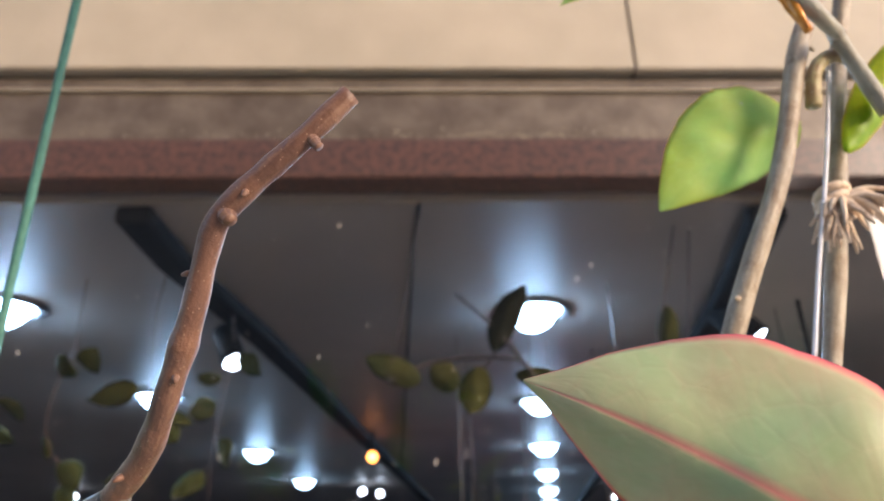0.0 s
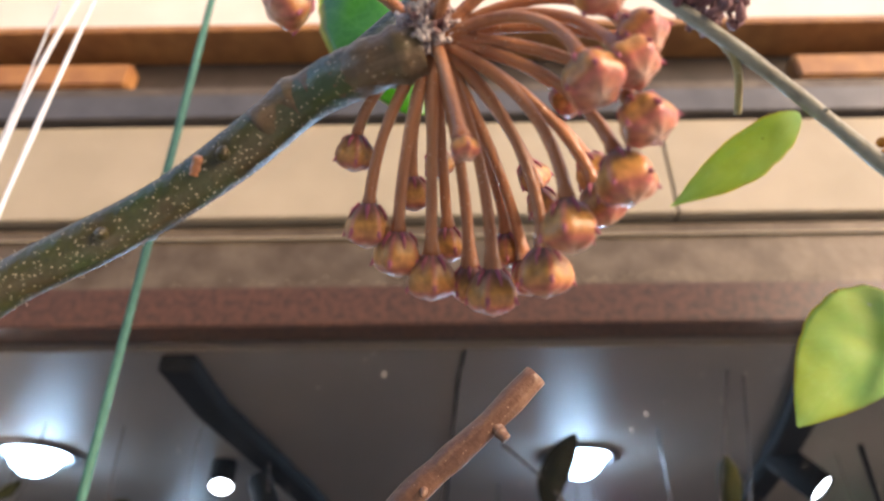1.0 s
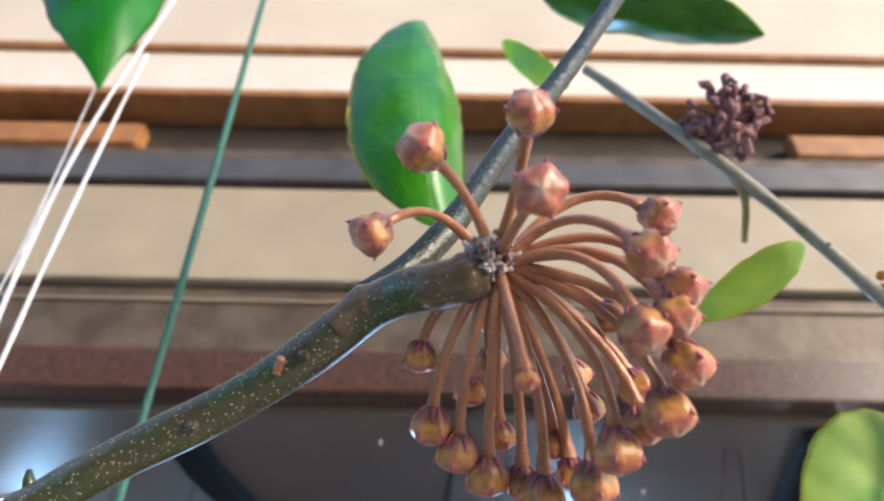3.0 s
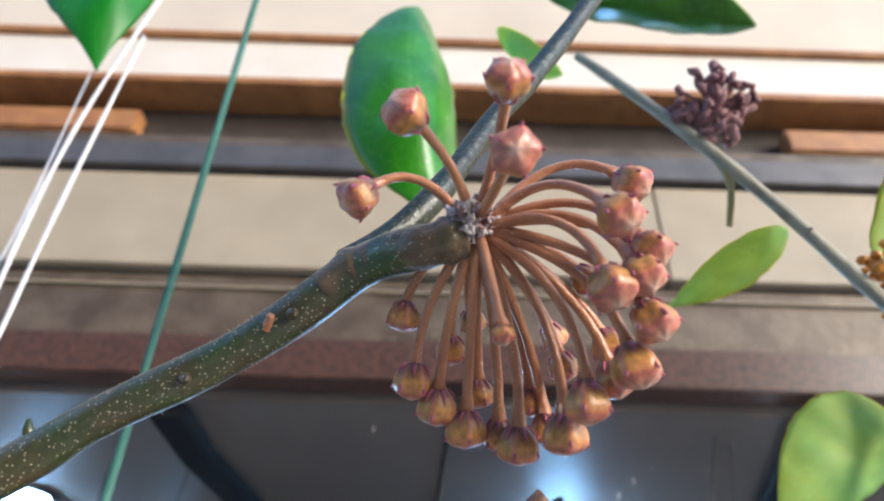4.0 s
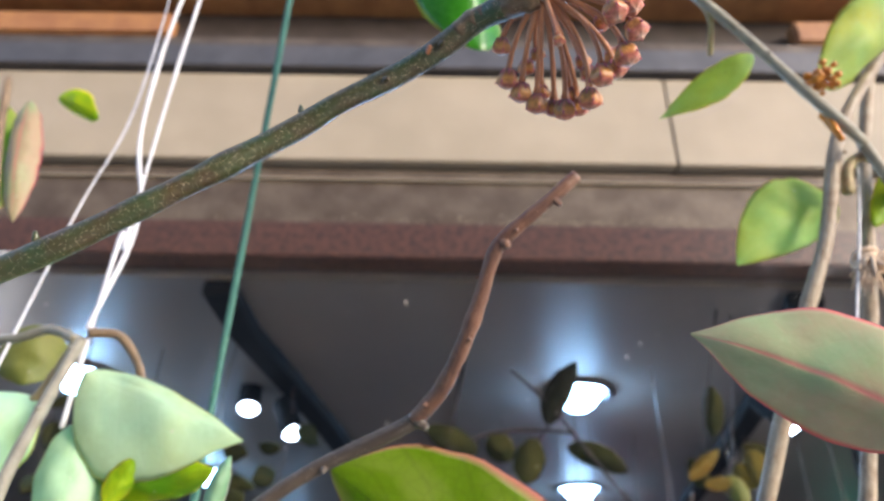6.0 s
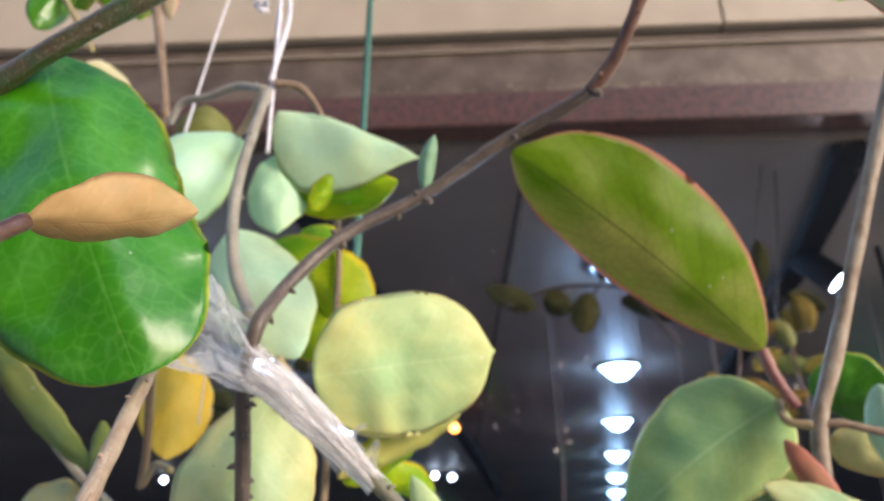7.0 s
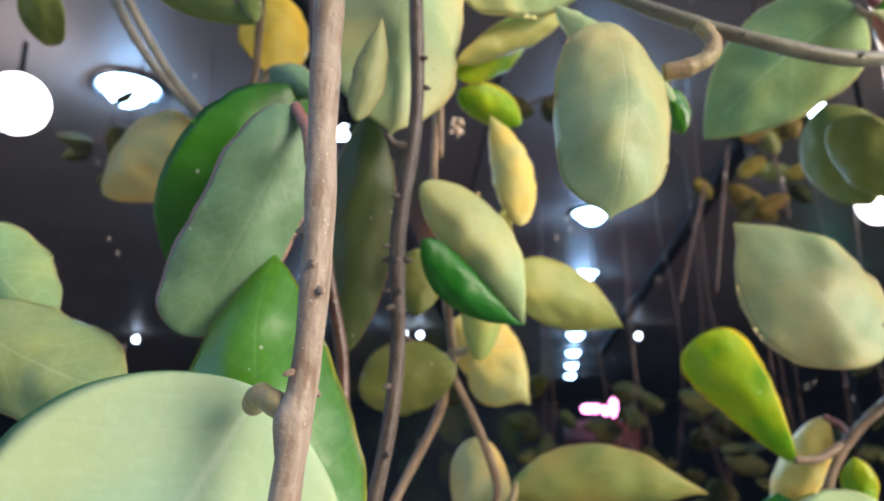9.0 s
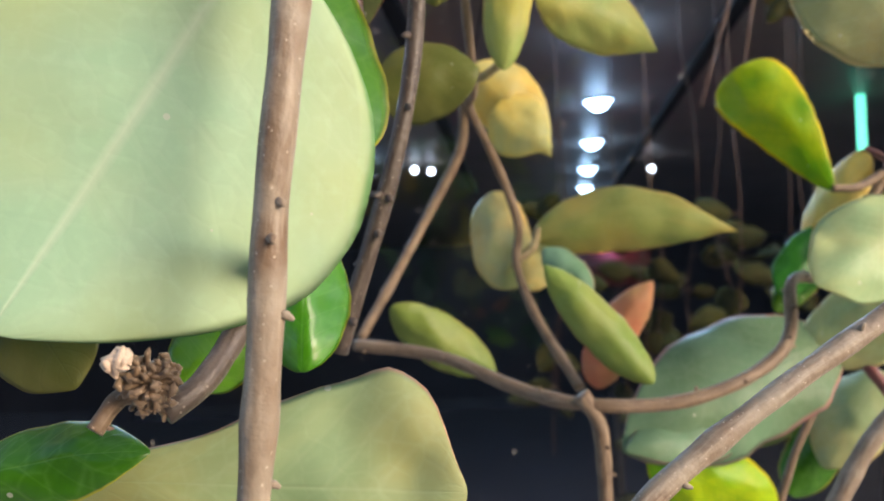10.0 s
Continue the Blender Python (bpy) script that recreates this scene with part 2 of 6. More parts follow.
sign = tagged(new("glowing_sign"), "pink glowing sign above a red panel on a thin stand", "sign")
bm = box(0.36, 0.425, 2.49, 2.51, 1.515, 1.54, 0.006)
box(0.43, 0.455, 2.49, 2.51, 1.505, 1.535, 0.006, bm)
box(0.46, 0.48, 2.49, 2.51, 1.50, 1.56, 0.005, bm)
part("letters", bm, M_PINK, sign, "pink glowing strokes")
part("panel", box(0.30, 0.56, 2.515, 2.54, 1.36, 1.49, 0.006), mat("red_panel", (0.08, 0.004, 0.006), 0.5, 0, (0.05, 0.004, 0.004), 8), sign, "dark red panel")
part("stand", box(0.40, 0.44, 2.55, 2.59, 0.0, 1.56, 0.004), M_BLACK, sign)
neon = tagged(new("neon_tube"), "upright green neon tube on a dark stand", "lamp")
part("tube", tube(bmesh.new(), [(1.30, 2.5, 1.66), (1.305, 2.5, 1.83), (1.31, 2.5, 1.99)], [0.014, 0.014, 0.014], 12), M_NEON, neon, "green glowing tube")
part("stand", tube(bmesh.new(), [(1.30, 2.5, 0.0), (1.30, 2.5, 0.8), (1.30, 2.5, 1.66)], [0.05, 0.012, 0.012], 10), M_BLACK, neon)

# a hanging wire mirrored in the window, shaped as a line on the ceiling
structure("ceiling_joint_trim", tube(bmesh.new(), [(-0.004, 0.762, ZC - 0.0045), (-0.012, 0.86, ZC - 0.0045), (-0.033, 1.43, ZC - 0.0045), (-0.09, 3.0, ZC - 0.0045)], [0.0022] * 4, 6), M_DARKLINE, "dark hanging wire mirrored in the glass, laid along the ceiling")

# the window pane
M_GLASS = bpy.data.materials.new("window_glass")
M_GLASS.use_nodes = True
gb = M_GLASS.node_tree.nodes["Principled BSDF"]
gb.inputs["Transmission Weight"].default_value, gb.inputs["Roughness"].default_value, gb.inputs["IOR"].default_value = 1.0, 0.0, 1.45
pane = structure("window_1", box(-4, 4, YW + 0.030, YW + 0.036, 0.3, ZC + 0.0055), M_GLASS, "clear shop window pane with plants reflected in it")
pane.visible_shadow = False
dust = bmesh.new()
rnd = random.Random(12)
for k_ in range(520):
    c = Vector((rnd.uniform(-0.9, 0.9), YW + 0.0285, rnd.uniform(1.6, 1.99) if k_ < 220 else rnd.uniform(1.1, 1.75)))
    r, e = rnd.uniform(0.0003, 0.0008 if k_ < 220 else 0.00055), rnd.choice((1, 1, 1, 5) if k_ < 220 else (1, 1, 2, 6))
    dust.faces.new([dust.verts.new(c + Vector((math.cos(a) * r, 0, math.sin(a) * r * e))) for a in (k * math.pi / 3 + rnd.uniform(-0.3, 0.3) for k in range(6))])
tagged(mesh_object("dust", dust, M_WHITE, None, "", False), "pale dust specks and drip marks on the window glass", "dust", "", "stuff")


# ---- plant helpers ----


def leaf_material(name, body, second, rim, vein, rim_w=0.08, rough=0.35, through_light=0.2, mottle=0.5, coat=0.0, spec=0.35, mid_w=0.04, mid_s=0.3, lit_half=0.0, net_s=0.3, side_s=0.13):
    """Thick waxy leaf: mottled body, paler or pinker rim, midrib and side veins by UV."""
    m = bpy.data.materials.new(name)
    m.use_nodes = True
    n, l = m.node_tree.nodes, m.node_tree.links
    b, out = n["Principled BSDF"], n["Material Output"]

    def val(op, a, c=None, clamp=False):
        x = n.new("ShaderNodeMath")
        x.operation, x.use_clamp = op, clamp
        for i, v in enumerate((a, c)):
            if v is None:
                continue
            if isinstance(v, (int, float)):
                x.inputs[i].default_value = v
            else:
                l.new(v, x.inputs[i])
        return x.outputs[0]

    def blend(fac, a, c):
        x = n.new("ShaderNodeMix")
        x.data_type = "RGBA"
        l.new(fac, x.inputs["Factor"])
        for key, v in (("A", a), ("B", c)):
            if isinstance(v, tuple):
                x.inputs[key].default_value = (*v, 1)
            else:
                l.new(v, x.inputs[key])
        return x.outputs["Result"]

    uv = n.new("ShaderNodeUVMap")
    sep = n.new("ShaderNodeSeparateXYZ")
    l.new(uv.outputs["UV"], sep.inputs[0])
    across = val("ABSOLUTE", val("MULTIPLY", val("SUBTRACT", sep.outputs["Y"], 0.5), 2.0))
    geo = n.new("ShaderNodeNewGeometry")
    info = n.new("ShaderNodeObjectInfo")
    big, fine = n.new("ShaderNodeTexNoise"), n.new("ShaderNodeTexNoise")
    for tx, sc, dt in ((big, 34.0, 2.5), (fine, 420.0, 4.0)):
        tx.inputs["Scale"].default_value, tx.inputs["Detail"].default_value = sc, dt
        l.new(geo.outputs["Position"], tx.inputs["Vector"])
    # one half paler: light through pink_rimmed_leaf is put into its colour
    sway = val("MULTIPLY", val("SUBTRACT", sep.outputs["Y"], 0.5), lit_half)
    broad = val("MULTIPLY", val("POWER", across, 3.0), 0.35)
    patch = val("ADD", val("MULTIPLY", val("SUBTRACT", big.outputs["Fac"], 0.40), 6.0 * mottle), val("ADD", broad, sway), True)
    col = blend(patch, body, second)
    # long blotches that follow the side veins
    slant = n.new("ShaderNodeCombineXYZ")
    l.new(val("SUBTRACT", val("MULTIPLY", sep.outputs["X"], 5.0), val("MULTIPLY", across, 1.3)), slant.inputs[0])
    l.new(val("MULTIPLY", sep.outputs["Y"], 2.6), slant.inputs[1])
    l.new(val("MULTIPLY", info.outputs["Random"], 40.0), slant.inputs[2])
    band = n.new("ShaderNodeTexNoise")
    band.inputs["Scale"].default_value, band.inputs["Detail"].default_value = 1.0, 3.0
    l.new(slant.outputs[0], band.inputs["Vector"])
    light = val("MULTIPLY", val("SUBTRACT", band.outputs["Fac"], 0.50), 4.5, True)
    shade = val("MULTIPLY", val("SUBTRACT", 0.46, band.outputs["Fac"]), 4.5, True)
    col = blend(val("MULTIPLY", light, 0.42 * mottle), col, tuple(min(1, c * 1.25 + 0.03) for c in second))
    col = blend(val("MULTIPLY", shade, 0.45 * mottle), col, (body[0] * 0.66, body[1] * 0.78, body[2] * 0.62))
    speck = val("MULTIPLY", val("SUBTRACT", fine.outputs["Fac"], 0.50), 3.0, True)
    col = blend(val("MULTIPLY", speck, 0.22), col, tuple(min(1, c * 1.4 + 0.04) for c in body))
    # fine net of veins
    net = n.new("ShaderNodeTexVoronoi")
    net.feature = "DISTANCE_TO_EDGE"
    net.inputs["Scale"].default_value, net.inputs["Randomness"].default_value = 250.0, 0.9
    l.new(geo.outputs["Position"], net.inputs["Vector"])
    web = val("SUBTRACT", 1.0, val("DIVIDE", net.outputs["Distance"], 0.12), True)
    col = blend(val("MULTIPLY", val("MULTIPLY", web, big.outputs["Fac"]), net_s), col, vein)
    cell = n.new("ShaderNodeTexVoronoi")
    cell.inputs["Scale"].default_value = 170.0
    l.new(geo.outputs["Position"], cell.inputs["Vector"])
    tint = n.new("ShaderNodeSeparateColor")
    l.new(cell.outputs["Color"], tint.inputs[0])
    spot_size = val("MULTIPLY", tint.outputs[1], 0.11)
    spot_in = val("LESS_THAN", cell.outputs["Distance"], spot_size)
    col = blend(val("MULTIPLY", val("MULTIPLY", spot_in, val("GREATER_THAN", tint.outputs[0], 0.62)), 0.55), col, (0.68, 0.68, 0.60))
    col = blend(val("MULTIPLY", val("MULTIPLY", spot_in, val("LESS_THAN", tint.outputs[0], 0.10)), 0.6), col, (0.16, 0.10, 0.04))
    wave = val("SINE", val("ADD", val("ADD", val("MULTIPLY", sep.outputs["X"], 46.0), val("MULTIPLY", across, -11.0)), val("MULTIPLY", big.outputs["Fac"], 5.0)))
    side = val("MULTIPLY", val("MULTIPLY", val("SUBTRACT", wave, 0.86), 7.0, True), side_s)
    col = blend(side, col, vein)
    mid = val("SUBTRACT", 1.0, val("DIVIDE", across, val("SUBTRACT", mid_w, val("MULTIPLY", sep.outputs["X"], mid_w * 0.4))), True)
    col = blend(val("MULTIPLY", mid, mid_s), col, vein)
    edge = val("MULTIPLY", val("SUBTRACT", val("ADD", across, val("MULTIPLY", val("SUBTRACT", big.outputs["Fac"], 0.5), 0.12)), 1.0 - rim_w), 1.0 / rim_w, True)
    col = blend(edge, col, rim)
    tone = n.new("ShaderNodeHueSaturation")
    l.new(val("ADD", 0.485, val("MULTIPLY", info.outputs["Random"], 0.03)), tone.inputs["Hue"])
    l.new(val("ADD", 0.85, val("MULTIPLY", info.outputs["Random"], 0.3)), tone.inputs["Value"])
    tone.inputs["Saturation"].default_value = 1.14
    l.new(col, tone.inputs["Color"])
    l.new(tone.outputs["Color"], b.inputs["Base Color"])
    l.new(val("ADD", rough - 0.12, val("MULTIPLY", val("ADD", big.outputs["Fac"], band.outputs["Fac"]), 0.17)), b.inputs["Roughness"])
    b.inputs["Specular IOR Level"].default_value = spec
    b.inputs["Coat Weight"].default_value, b.inputs["Coat Roughness"].default_value = coat, 0.22
    bp = n.new("ShaderNodeBump")
    bp.inputs["Strength"].default_value, bp.inputs["Distance"].default_value = 0.4, 0.0007
    relief = val("ADD", val("MULTIPLY", band.outputs["Fac"], 0.9), val("MULTIPLY", big.outputs["Fac"], 1.0))
    grooves = val("ADD", val("ADD", val("MULTIPLY", side, 0.7), val("MULTIPLY", web, 0.05)), val("MULTIPLY", mid, 0.22))
    l.new(val("SUBTRACT", val("ADD", relief, val("MULTIPLY", fine.outputs["Fac"], 0.10)), grooves), bp.inputs["Height"])
    l.new(bp.outputs["Normal"], b.inputs["Normal"])
    tr = n.new("ShaderNodeBsdfTranslucent")
    l.new(tone.outputs["Color"], tr.inputs["Color"])
    ms = n.new("ShaderNodeMixShader")
    ms.inputs[0].default_value = through_light
    l.new(b.outputs[0], ms.inputs[1])
    l.new(tr.outputs[0], ms.inputs[2])
    l.new(ms.outputs[0], out.inputs["Surface"])
    return m


L_PALE = leaf_material("pale_leaf", (0.39, 0.52, 0.28), (0.60, 0.56, 0.25), (0.93, 0.80, 0.42), (0.58, 0.65, 0.40), 0.055, 0.40)
L_SAGE = leaf_material("sage_leaf", (0.30, 0.48, 0.25), (0.44, 0.54, 0.22), (0.88, 0.80, 0.40), (0.60, 0.72, 0.42), 0.05, 0.40, 0.22, 0.55, 0.0, 0.35, 0.04, 0.6)
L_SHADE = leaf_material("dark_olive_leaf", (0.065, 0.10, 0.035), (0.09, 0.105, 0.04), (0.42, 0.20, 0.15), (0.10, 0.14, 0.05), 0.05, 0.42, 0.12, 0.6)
L_AMBER = leaf_material("amber_leaf", (0.66, 0.50, 0.15), (0.74, 0.48, 0.10), (0.80, 0.56, 0.16), (0.70, 0.52, 0.18), 0.05, 0.46, 0.35, 0.5)
L_THIN = leaf_material("thin_young_leaf", (0.52, 0.72, 0.40), (0.56, 0.66, 0.20), (0.80, 0.70, 0.16), (0.54, 0.68, 0.30), 0.10, 0.45, 0.75, 0.6)
L_YELLOW = leaf_material("yellow_leaf", (0.54, 0.56, 0.28), (0.80, 0.57, 0.18), (0.95, 0.74, 0.32), (0.68, 0.60, 0.32), 0.05, 0.43)
L_GREEN = leaf_material("green_leaf", (0.085, 0.235, 0.03), (0.05, 0.165, 0.018), (0.56, 0.56, 0.10), (0.17, 0.34, 0.09), 0.05, 0.30, 0.2, 0.9, 0.55)
L_DEEP = leaf_material("deep_green_leaf", (0.03, 0.13, 0.018), (0.04, 0.16, 0.022), (0.05, 0.20, 0.03), (0.06, 0.18, 0.03), 0.05, 0.38, 0.12, 0.6, 0.1)
L_PINKRIM = leaf_material("pink_rimmed_leaf", (0.23, 0.40, 0.045), (0.54, 0.55, 0.20), (0.90, 0.44, 0.35), (0.09, 0.12, 0.035), 0.11, 0.36, 0.60, 0.55, 0.0, 0.4, 0.03, 0.85, 1.6, 0.3)
L_GREYPINK = leaf_material("grey_green_leaf", (0.20, 0.34, 0.21), (0.15, 0.26, 0.14), (0.74, 0.44, 0.38), (0.28, 0.38, 0.26), 0.07, 0.42, 0.15, 0.8)
L_ROSE = leaf_material("rosy_leaf", (0.35, 0.44, 0.25), (0.47, 0.38, 0.25), (0.80, 0.22, 0.25), (0.72, 0.28, 0.27), 0.075, 0.40, 0.22, 0.8, 0.0, 0.35, 0.09, 0.85, 0.0, 0.08, 0.03)
L_PALEPINK = leaf_material("pale_pink_rimmed_leaf", (0.29, 0.37, 0.20), (0.36, 0.36, 0.17), (0.74, 0.40, 0.33), (0.42, 0.48, 0.28), 0.05, 0.45, 0.25, 0.7)
L_MINT = leaf_material("mint_leaf", (0.50, 0.72, 0.52), (0.56, 0.70, 0.40), (0.76, 0.74, 0.30), (0.62, 0.78, 0.60), 0.045, 0.45, 0.22, 0.5)
L_BIGMINT = leaf_material("broad_mint_leaf", (0.40, 0.60, 0.42), (0.50, 0.62, 0.34), (0.26, 0.50, 0.22), (0.56, 0.70, 0.52), 0.03, 0.45, 0.2, 0.4, 0.0, 0.3, 0.05, 0.7, 0.0, 0.12, 0.06)
L_LIME = leaf_material("lime_leaf", (0.40, 0.66, 0.28), (0.58, 0.66, 0.16), (0.86, 0.70, 0.14), (0.54, 0.68, 0.30), 0.045, 0.45, 0.45, 0.5)
L_BRIGHT = leaf_material("bright_leaf", (0.20, 0.42, 0.03), (0.46, 0.55, 0.05), (0.78, 0.60, 0.07), (0.12, 0.34, 0.03), 0.14, 0.38, 0.3, 1.0)
# leaves mirrored in the window: their dimness is put into the colour
L_MIRRORED = leaf_material("mirrored_leaf", (0.028, 0.032, 0.012), (0.05, 0.048, 0.016), (0.06, 0.055, 0.02), (0.03, 0.034, 0.014), 0.05, 0.8, 0.1, 0.5, 0.0, 0.05)
L_DIM = leaf_material("mirrored_yellow_leaf", (0.17, 0.14, 0.035), (0.24, 0.17, 0.045), (0.26, 0.20, 0.06), (0.16, 0.14, 0.04), 0.05, 0.6, 0.3, 0.6, 0.0, 0.2)
L_SILHOUETTE = leaf_material("mirrored_silhouette_leaf", (0.008, 0.009, 0.006), (0.012, 0.012, 0.007), (0.012, 0.012, 0.008), (0.01, 0.01, 0.007), 0.05, 0.8, 0.02, 0.5, 0.0, 0.05)
L_CREAM = leaf_material("cream_leaf", (0.60, 0.56, 0.36), (0.70, 0.62, 0.44), (0.78, 0.58, 0.40), (0.66, 0.58, 0.40), 0.05, 0.45, 0.25, 0.5)
L_GOLD = leaf_material("golden_green_leaf", (0.35, 0.42, 0.15), (0.54, 0.48, 0.16), (0.90, 0.68, 0.26), (0.48, 0.50, 0.22), 0.055, 0.40, 0.25, 0.6)
L_MOSS = leaf_material("moss_green_leaf", (0.20, 0.29, 0.08), (0.28, 0.33, 0.10), (0.50, 0.46, 0.18), (0.30, 0.38, 0.14), 0.05, 0.40, 0.2, 0.6)
L_OLIVE = leaf_material("olive_leaf", (0.15, 0.19, 0.055), (0.23, 0.24, 0.075), (0.30, 0.28, 0.11), (0.20, 0.23, 0.08), 0.05, 0.45, 0.22, 0.7)
L_BROWN = leaf_material("tan_leaf", (0.47, 0.34, 0.19), (0.42, 0.28, 0.14), (0.55, 0.33, 0.19), (0.50, 0.27, 0.14), 0.06, 0.45, 0.3, 0.7)
L_CORAL = leaf_material("coral_leaf", (0.62, 0.27, 0.18), (0.54, 0.33, 0.18), (0.70, 0.30, 0.23), (0.56, 0.28, 0.20), 0.08, 0.45, 0.3, 0.6)


def stem_material(name, c1, c2, dots, rough=0.5, dot_scale=900.0, sheen=0.1, dot_size=0.22, spec=0.4, streak=0.8):
    m = mat(name, c1, rough, 0, c2, 160, 5, 0.22, 700, 0.2)
    n, l = m.node_tree.nodes, m.node_tree.links
    b = n["Principled BSDF"]
    vor = n.new("ShaderNodeTexVoronoi")
    vor.inputs["Scale"].default_value = dot_scale
    geo = n.new("ShaderNodeNewGeometry")
    l.new(geo.outputs["Position"], vor.inputs["Vector"])
    less = n.new("ShaderNodeMath")
    less.operation = "LESS_THAN"
    less.inputs[1].default_value = dot_size
    l.new(vor.outputs["Distance"], less.inputs[0])
    # streaks that run along the stem
    uv, sep = n.new("ShaderNodeUVMap"), n.new("ShaderNodeSeparateXYZ")
    l.new(uv.outputs["UV"], sep.inputs[0])
    turn, comb = n.new("ShaderNodeMath"), n.new("ShaderNodeCombineXYZ")
    turn.operation, turn.inputs[1].default_value = "MULTIPLY", 2 * math.pi
    l.new(sep.outputs["X"], turn.inputs[0])
    for k, op in enumerate(("COSINE", "SINE")):
        w = n.new("ShaderNodeMath")
        w.operation = op
        l.new(turn.outputs[0], w.inputs[0])
        l.new(w.outputs[0], comb.inputs[k])
    along = n.new("ShaderNodeMath")
    along.operation, along.inputs[1].default_value = "MULTIPLY", 70.0
    l.new(sep.outputs["Y"], along.inputs[0])
    l.new(along.outputs[0], comb.inputs[2])
    grain, spread = n.new("ShaderNodeTexNoise"), n.new("ShaderNodeMapRange")
    grain.inputs["Scale"].default_value, grain.inputs["Detail"].default_value, grain.inputs["Roughness"].default_value = 1.6, 5.0, 0.65
    l.new(comb.outputs[0], grain.inputs["Vector"])
    spread.inputs["From Min"].default_value, spread.inputs["From Max"].default_value = 0.46, 0.66
    spread.inputs["To Max"].default_value = streak
    l.new(grain.outputs["Fac"], spread.inputs["Value"])
    pale = n.new("ShaderNodeMix")
    pale.data_type = "RGBA"
    pale.inputs["B"].default_value = (*[0.55 * c + 0.45 * d for c, d in zip(c1, dots)], 1)
    l.new(spread.outputs["Result"], pale.inputs["Factor"])
    l.new(b.inputs["Base Color"].links[0].from_socket, pale.inputs["A"])
    old = pale.outputs["Result"]
    mx = n.new("ShaderNodeMix")
    mx.data_type = "RGBA"
    mx.inputs["B"].default_value = (*dots, 1)
    l.new(less.outputs[0], mx.inputs["Factor"])
    l.new(old, mx.inputs["A"])
    l.new(mx.outputs["Result"], b.inputs["Base Color"])
    b.inputs["Sheen Weight"].default_value = sheen
    b.inputs["Specular IOR Level"].default_value = spec
    return m


M_STEM = stem_material("tan_stem", (0.22, 0.15, 0.085), (0.13, 0.085, 0.05), (0.42, 0.32, 0.22), 0.55, 900, 0.1, 0.13)
M_STEMG = stem_material("green_stem", (0.020, 0.056, 0.009), (0.060, 0.034, 0.010), (0.50, 0.42, 0.30), 0.34, 1900, 0.04, 0.19, 0.8, 0.12)
M_PEDUNCLE = stem_material("brown_green_peduncle", (0.12, 0.066, 0.036), (0.06, 0.058, 0.024), (0.42, 0.33, 0.25), 0.38, 1500, 0.15, 0.15, 0.5, 0.4)
M_STEMBLUE = stem_material("blue_green_stem", (0.008, 0.022, 0.010), (0.022, 0.022, 0.010), (0.26, 0.26, 0.20), 0.36, 1900, 0.0, 0.17, 0.6, 0.1)
M_STEMSAGE = stem_material("grey_green_stem", (0.17, 0.18, 0.105), (0.12, 0.10, 0.065), (0.38, 0.33, 0.24), 0.42, 1100, 0.1, 0.14, 0.45, 0.5)
M_STEMDARK = stem_material("dark_grey_stem", (0.085, 0.064, 0.048), (0.05, 0.035, 0.026), (0.26, 0.22, 0.18), 0.42, 700, 0.1, 0.13, 0.45, 0.6)
M_STEMB = stem_material("brown_stem", (0.080, 0.034, 0.017), (0.04, 0.020, 0.014), (0.20, 0.11, 0.07), 0.32, 900, 0.05, 0.10, 0.6, 0.5)
M_STEMRED = stem_material("red_brown_stem", (0.17, 0.082, 0.05), (0.10, 0.05, 0.038), (0.28, 0.17, 0.12), 0.42, 900, 0.05, 0.12)
M_STEMGREY = stem_material("grey_stem", (0.30, 0.29, 0.23), (0.19, 0.17, 0.13), (0.40, 0.35, 0.28), 0.5, 900, 0.1, 0.12)
M_STEMPALE = stem_material("pale_stem", (0.33, 0.275, 0.20), (0.18, 0.115, 0.065), (0.52, 0.44, 0.33), 0.5, 800, 0.1, 0.12)
M_PETIOLE = stem_material("petiole_skin", (0.28, 0.26, 0.10), (0.30, 0.18, 0.10), (0.40, 0.34, 0.18), 0.45, 600)
M_PLUM = stem_material("plum_petiole", (0.20, 0.06, 0.06), (0.26, 0.12, 0.08), (0.35, 0.18, 0.14), 0.4, 600)
M_PEDICEL = stem_material("pedicel_skin", (0.44, 0.18, 0.075), (0.32, 0.115, 0.05), (0.60, 0.38, 0.26), 0.26, 1600, 0.25, 0.12, 0.55, 0.5)
M_SCALE = mat("dry_bract", (0.62, 0.55, 0.54), 0.8, 0, (0.18, 0.08, 0.08), 700, 4, 0.5, 900, 0.1)
M_DRIED = mat("dried_flower", (0.16, 0.07, 0.075), 0.7, 0, (0.30, 0.15, 0.16), 300, 4, 0.4, 600)
M_STRING = mat("white_string", (0.80, 0.80, 0.84), 0.6, 0, (0.62, 0.62, 0.68), 200, 3, 0.3, 900)
M_JUTE = mat("frayed_jute", (0.70, 0.56, 0.42), 0.8, 0, (0.55, 0.40, 0.28), 300, 3, 0.4, 900)
M_GSTRING = mat("green_cord", (0.035, 0.13, 0.10), 0.6, 0, (0.05, 0.17, 0.13), 300, 3, 0.4, 900)
M_WIRE = mat("black_wire", (0.015, 0.012, 0.012), 0.6, 0, (0.03, 0.02, 0.02), 100)
M_GOLD = mat("amber_resin", (0.60, 0.25, 0.03), 0.15, 0.2, (0.45, 0.16, 0.03), 200)


